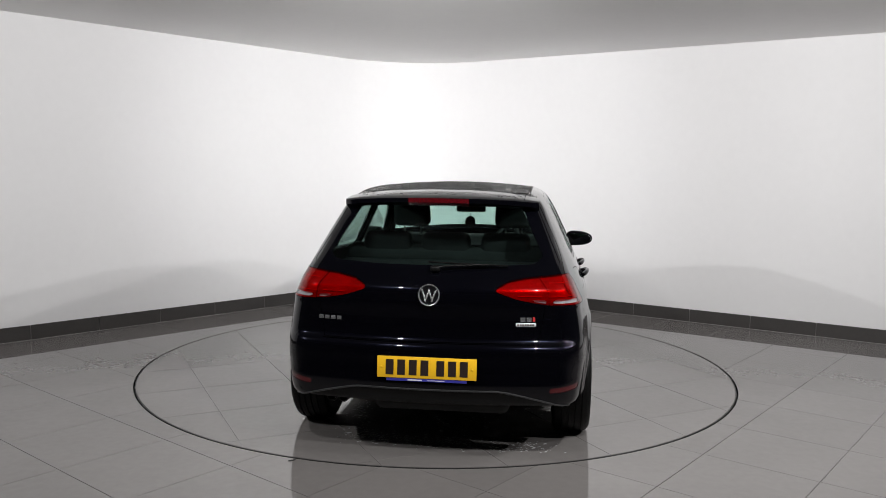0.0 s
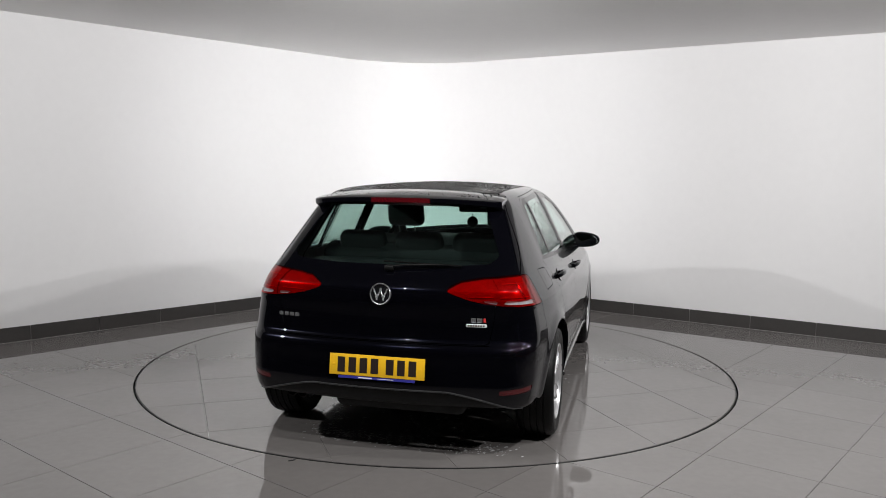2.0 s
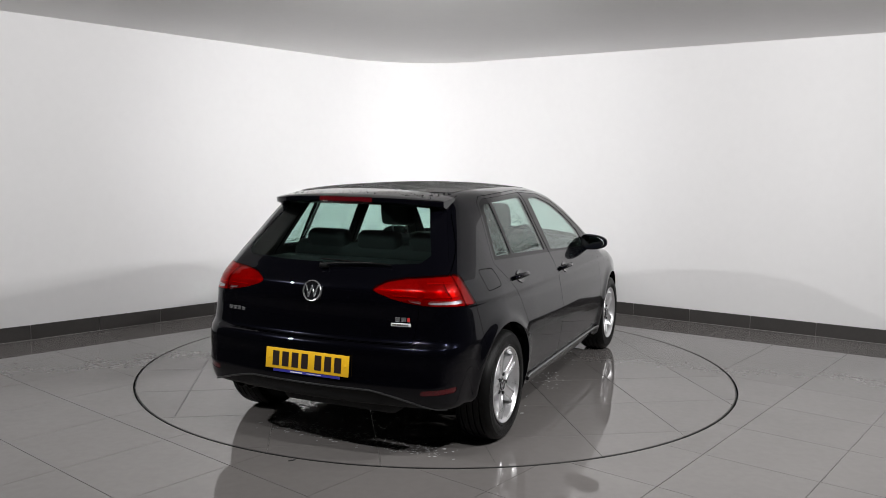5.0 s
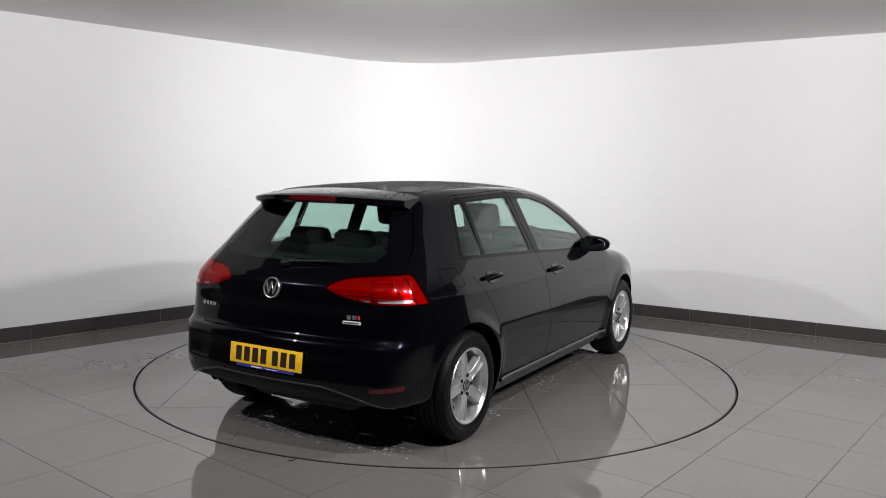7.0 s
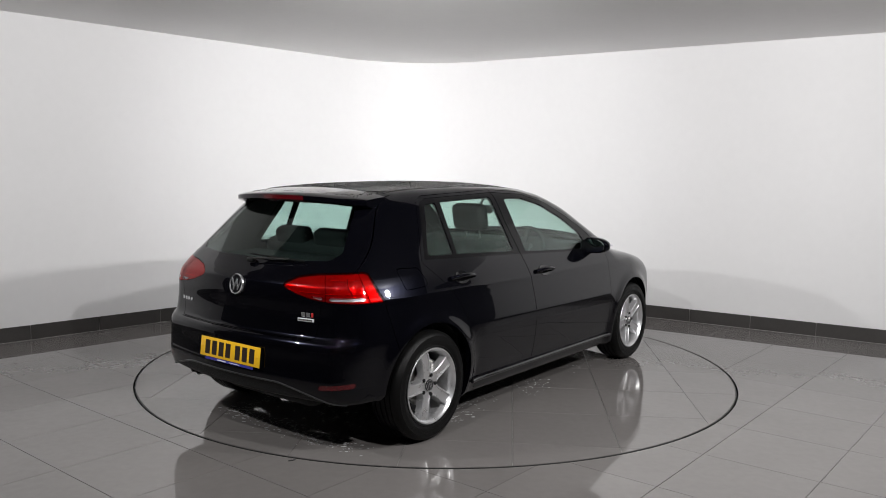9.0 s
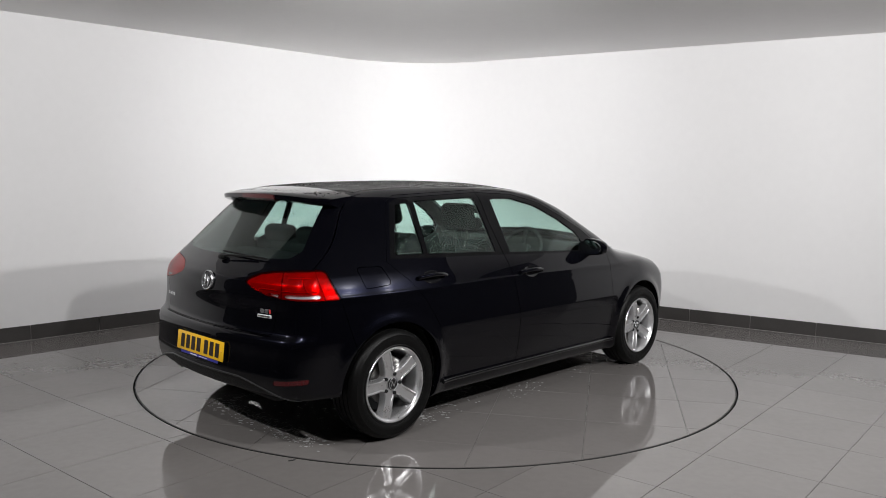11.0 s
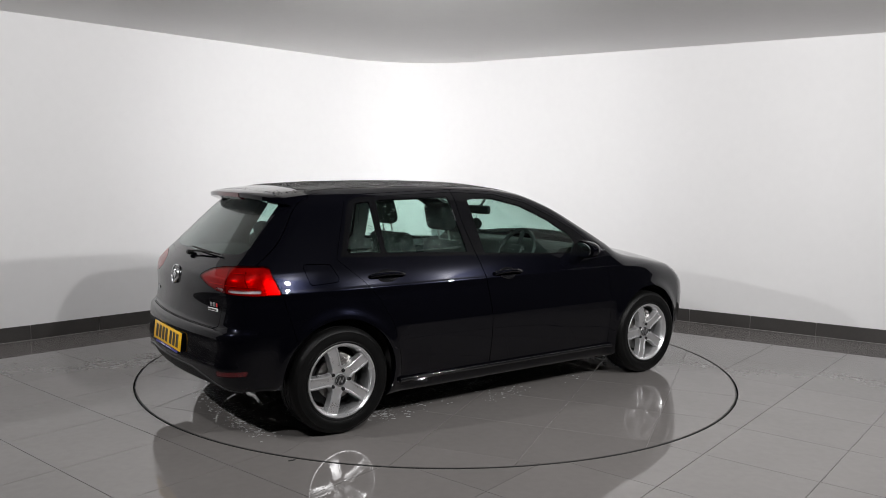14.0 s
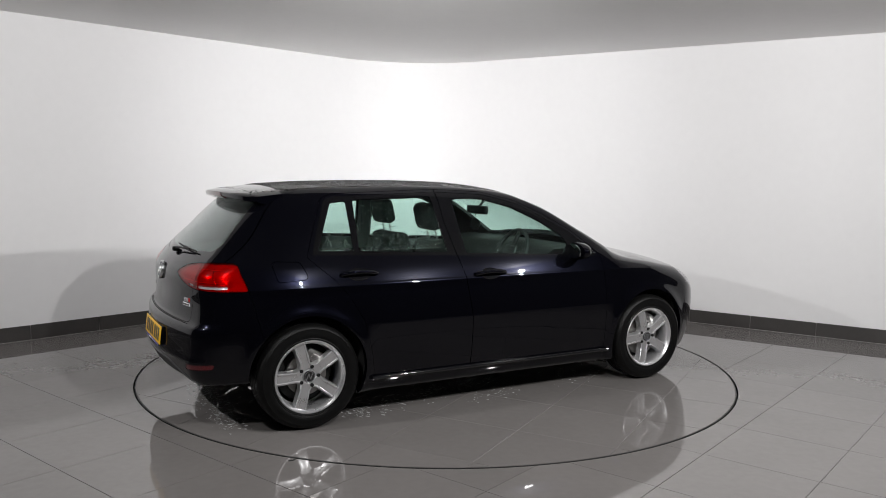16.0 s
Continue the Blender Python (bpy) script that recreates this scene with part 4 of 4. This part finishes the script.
    for w, gap in ((0.050, 0.011), (0.050, 0.011), (0.050, 0.011), (0.050, 0.033), (0.050, 0.011), (0.050, 0.011), (0.050, 0)):
        part("plate_bar", box(w - 0.009, 0.079, 0.0012, m=m @ pose(y + w / 2, 0, 0.0028)), INK, plate, "dark plate character bar")
        y += w + gap
    for s in (-1, 1):
        b = lathe([(0.0001, 0.004), (0.005, 0.003), (0.006, 0.0)], 14)
        bmesh.ops.transform(b, matrix=m @ pose(s * 0.238, 0, 0.002) @ pose(0, 0, 0, 90, 0, 0), verts=b.verts)
        smooth(part("plate_screw", b, YELLOW, plate))
    part("plate_plinth", box(0.516, 0.107, 0.05, 0.004, 2, m=m @ pose(0, 0, -0.0285)), TRIM, bumper)
    surround = part("plate_strip", box(0.42, 0.014, 0.004, 0.001, 1, m=m @ pose(0.0, -0.0645, 0.0)), BLUE, bumper, "dark blue strip under the plate")
    part("strip_bar", box(0.075, 0.006, 0.001, m=m @ pose(-0.06, -0.0645, 0.0025)), WHITE, surround)
    part("strip_bar", box(0.09, 0.003, 0.001, m=m @ pose(0.05, -0.0645, 0.0025)), WHITE, surround)
    # exhaust tips
    for y in (0.47, 0.54):
        bm = lathe([(0.026, 0.0), (0.030, 0.0), (0.030, 0.16), (0.026, 0.16)], 28, True)
        bmesh.ops.transform(bm, matrix=pose(-1.965 + 0.18 * y * y, y, 0.305) @ pose(0, 0, 0, 0, 0, -90), verts=bm.verts)
        smooth(part("exhaust_tip", bm, DULL, car, "dull metal exhaust tip"))
    # silencer and axle under the tail
    smooth(part("silencer", box(0.26, 0.75, 0.13, 0.05, 4, m=pose(-1.70, -0.05, 0.275)), SHADE, car, "dark silencer box"), 50)
    smooth(part("axle", tube([(-1.2, -0.6, 0.27), (-1.2, 0.6, 0.27)], 0.045, 12), SHADE, car))
    # cabin
    for y in (-0.37, 0.37):
        build_seat(car, -0.02, y)
    bench = seat_block(1.24, 0.5, 0.16, 0.02, pose(-0.75, 0, 0.42, 0, 0, -90), 0.06)
    rs = smooth(part("rear_seat", bench, CLOTH, car, "dark grey cloth rear bench"), 60)
    smooth(part("backrest", seat_block(1.30, 0.14, 0.68, 0.02, pose(-1.13, 0, 0.755, 0, 0, -90) @ pose(0, 0, 0, 20, 0, 0), 0.06), CLOTH, rs), 60)
    for y in (-0.36, 0.0, 0.36):
        smooth(part("headrest", seat_block(0.30, 0.10, 0.13, 0.0, pose(-1.245, y, 1.092, 0, 0, -90) @ pose(0, 0, 0, 18, 0, 0), 0.04), CLOTH, rs), 60)
    shelf = smooth(part("parcel_shelf", box(0.42, 1.2, 0.03, 0.01, 2, m=pose(-1.56, 0, 0.985)), DASH, car, "dark parcel shelf"))
    dash = bmesh.new()
    rows = []
    for k in range(25):
        y = -0.72 + 1.44 * k / 24
        hump = 0.045 * math.exp(-((y + 0.37) / 0.20) ** 2) + 0.012 * math.exp(-(y / 0.22) ** 2)
        prof = [(0.62, 0.55), (0.50, 0.70), (0.47, 0.88), (0.50, 0.955 + hump), (0.56, 0.985 + hump), (0.75, 0.995), (1.02, 0.97), (1.04, 0.6)]
        rows.append([dash.verts.new((x - 0.06 * y * y, y, z)) for x, z in prof])
    for p, q in zip(rows, rows[1:]):
        for i in range(len(p) - 1):
            dash.faces.new((p[i], p[i + 1], q[i + 1], q[i]))
    bmesh.ops.recalc_face_normals(dash, faces=dash.faces)
    smooth(part("dashboard", dash, DASH, car, "dark grained dashboard"), 50)
    wheel_m = pose(0.40, -0.37, 0.935, 0, 0, -90) @ pose(0, 0, 0, -26, 0, 0)
    ringp = [wheel_m @ Vector((0.18 * math.cos(a), 0, 0.18 * math.sin(a))) for a in np.linspace(0, math.tau, 41)]
    sw = smooth(part("steering_wheel", tube(ringp, 0.0155, 10), DASH, car, "black steering wheel"), 60)
    hubm = box(0.15, 0.05, 0.11, 0.02, 3, m=wheel_m)
    for a in (0, 180, -90):
        box(0.13, 0.02, 0.035, 0.006, 2, m=wheel_m @ pose(0, 0, 0, 0, a, 0) @ pose(0.11, 0, 0), bm=hubm)
    smooth(part("steering_hub", hubm, DASH, sw))
    mir = smooth(part("interior_mirror", box(0.04, 0.235, 0.065, 0.018, 3, m=pose(0.33, -0.005, 1.232, 0, 0, 8)), DASH, car, "black interior mirror"), 60)
    smooth(part("mirror_stalk", tube([(0.345, 0, 1.25), (0.42, 0, 1.335)], 0.01), DASH, mir))
    part("freshener_cord", tube([(0.32, 0.0, 1.205), (0.315, 0.0, 1.165)], 0.002, 6), SHADE, mir)
    fr = lathe([(0.0001, -0.006), (0.043, -0.006), (0.046, 0.0), (0.043, 0.006), (0.0001, 0.006)], 28)
    bmesh.ops.transform(fr, matrix=pose(0.315, 0.0, 1.122, 0, 0, -58), verts=fr.verts)
    smooth(part("air_freshener", fr, SHADE, mir, "round dark hanging air freshener"))




# ---- rain ----
def dome(centre, normal, r, h, squash, spin, verts, faces):
    """A flat water bead: a low dome of 13 points."""
    n = Vector(normal)
    a = n.orthogonal().normalized()
    b = n.cross(a)
    i0 = len(verts)
    for k, (rr, hh) in enumerate(((1.0, 0.0), (0.72, 0.7))):
        for j in range(6):
            t = spin + j * math.tau / 6
            verts.append(centre + a * (r * rr * math.cos(t)) + b * (r * rr * squash * math.sin(t)) + n * (h * hh))
    verts.append(centre + n * h)
    for j in range(6):
        k = (j + 1) % 6
        faces.append((i0 + j, i0 + k, i0 + 6 + k, i0 + 6 + j))
        faces.append((i0 + 6 + j, i0 + 6 + k, i0 + 12))


def build_drops():
    rng = random.Random(4)
    verts, faces = [], []
    # roof and bonnet
    n = 6500
    x = np.array([rng.uniform(-1.60, 0.22) for _ in range(n)])
    y = np.array([max(-0.5, min(0.5, rng.gauss(0, 0.3))) for _ in range(n)])
    lo, hi = np.full(n, 1.2), np.full(n, 1.6)
    for _ in range(24):
        mid = (lo + hi) / 2
        out = body(x, y, mid) > 0
        hi, lo = np.where(out, mid, hi), np.where(out, lo, mid)
    nor = body_normal(np.stack([x, y, lo], 1))
    for i in range(n):
        z = lo[i] if x[i] > -1.39 else float(top_line(x[i] + 0.1 * y[i] ** 2) - 0.11 * y[i] ** 2) - 0.006
        if x[i] < -1.36 and (abs(y[i]) > 0.48 or x[i] < -1.58):
            continue
        r = rng.choice((0.0024, 0.0032, 0.0044, 0.006))
        dome(Vector((x[i], y[i], z)), nor[i] if x[i] > -1.39 else Vector((-0.15, 0, 0.99)), r * rng.uniform(0.8, 1.3), r * 0.45, rng.uniform(0.8, 1.4), rng.random() * 6, verts, faces)
    # side windows: dense towards the foot of the glass
    for side in (-1, 1):
        for (x0, x1, z0, z1, count, front) in ((-1.21, -1.02, 1.048, 1.32, 520, 0), (-0.96, -0.40, 1.04, 1.33, 1250, 0), (-0.21, 0.50, 1.005, 1.09, 60, 1)):
            for _ in range(count):
                u = rng.random()
                px = rng.uniform(x0, x1)
                pz = z0 + (z1 - z0) * u ** (2.6 if not front else 2.5)
                lean = -1.215 + (pz - 1.05) * 0.44
                if px < lean + 0.01:
                    continue
                k = float(side_line(pz) - taper(px))
                yy = np.linspace(k - 0.05, k + 0.02, 141)
                q = yy[min(np.argmax(body(px + 0 * yy, yy, pz + 0 * yy) > 0), 140)]
                p = np.array([[px, side * q, pz]])
                nn = Vector(body_normal(p)[0])
                r = rng.choice((0.0015, 0.0020, 0.0027, 0.0038))
                dome(Vector(p[0]) - nn * 0.0048, nn, r, r * 0.7, rng.uniform(0.9, 1.8), rng.random(), verts, faces)
    # rear window
    for _ in range(70):
        yy, zz = rng.uniform(-0.52, 0.52), rng.uniform(1.06, 1.33)
        if abs(yy) > 0.56 - (zz - 1.06) * 0.35:
            continue
        p, nn = on_rear(yy, zz)
        r = rng.choice((0.0014, 0.002, 0.0026))
        dome(p - nn * 0.0028, nn, r, r * 0.6, 1.0, 0, verts, faces)
    ob = smooth(part("raindrops", ([tuple(p) for p in verts], faces), WATER), 70)
    return tagged(ob, "clear raindrops beaded on the car's roof and windows", "raindrops", kind="stuff")


def build_puddle():
    """Wet specks that dripped from the car onto the turntable, in the car's space; their glints are in the pale colour.
    """
    rng = random.Random(9)
    verts, faces = [], []
    lines = ((-1.66, 0.5, -1.70, -0.62, 0.055, 520), (-1.05, -0.62, 0.25, -0.33, 0.09, 480), (-1.0, -0.72, -0.85, -0.62, 0.05, 60), (-0.1, -0.78, 0.25, -0.62, 0.06, 60),
             (-1.0, 0.58, -1.55, 0.46, 0.05, 130), (-1.5, -0.4, -1.2, 0.2, 0.14, 110), (0.7, -0.6, 1.2, -0.4, 0.1, 60))
    for xa, ya, xb, yb, spread, count in lines:
        for _ in range(count):
            f = rng.random()
            x, y = xa + (xb - xa) * f + rng.gauss(0, spread), ya + (yb - ya) * f + rng.gauss(0, spread)
            if abs(abs(x) - AXLE) < 0.2 and abs(abs(y) - 0.765) < 0.13:
                continue
            r = rng.choice((0.0018, 0.0025, 0.0035, 0.0045, 0.006))
            long = rng.uniform(1.0, 3.0) if rng.random() < 0.5 else 1.0
            dome(Vector((x, y, 0.0004)), Vector((0, 0, 1)), r, r * rng.uniform(0.3, 0.8), long, rng.random() * 6, verts, faces)
    ob = smooth(part("water_spots", ([tuple(p) for p in verts], faces), GLINT_WATER), 70)
    return tagged(ob, "wet drips and spots on the floor tiles, with glints painted in as a pale colour", "water", kind="stuff")


def build_scrap():
    """A small dark shred that lies at the turntable's edge."""
    bm = prism([(-0.022, -0.004), (0.004, -0.008), (0.020, 0.002), (0.016, 0.008), (-0.002, 0.004), (-0.018, 0.007)], 0.0003, 0.004)
    bmesh.ops.bevel(bm, geom=bm.edges[:], offset=0.001, segments=1, affect="EDGES")
    ob = part("rubber_scrap", bm, SHADE)
    ob.matrix_world = pose(-0.755, -2.155, 0, 0, 0, 25)
    return tagged(ob, "small black shred of rubber on the floor", "scrap")


x0, x1 = build_room()
build_floor(x0, x1)
table = build_turntable()
car = build_car()
drops = build_drops()
puddle = build_puddle()
build_scrap()


def motions():
    """The turntable carries the car round, with all that lies on both."""
    offset = Vector((-0.12137, -0.23027, 0.0))
    times = [0.5 * k for k in range(33)]
    walk(table, [(t, pose(0, 0, 0, 0, 0, math.degrees(turn(t)))) for t in times])
    for ob in (car, drops, puddle):
        walk(ob, [(t, pose(0, 0, 0, 0, 0, math.degrees(1.4412929 + turn(t))) @ Matrix.Translation(offset)) for t in times])


motions()
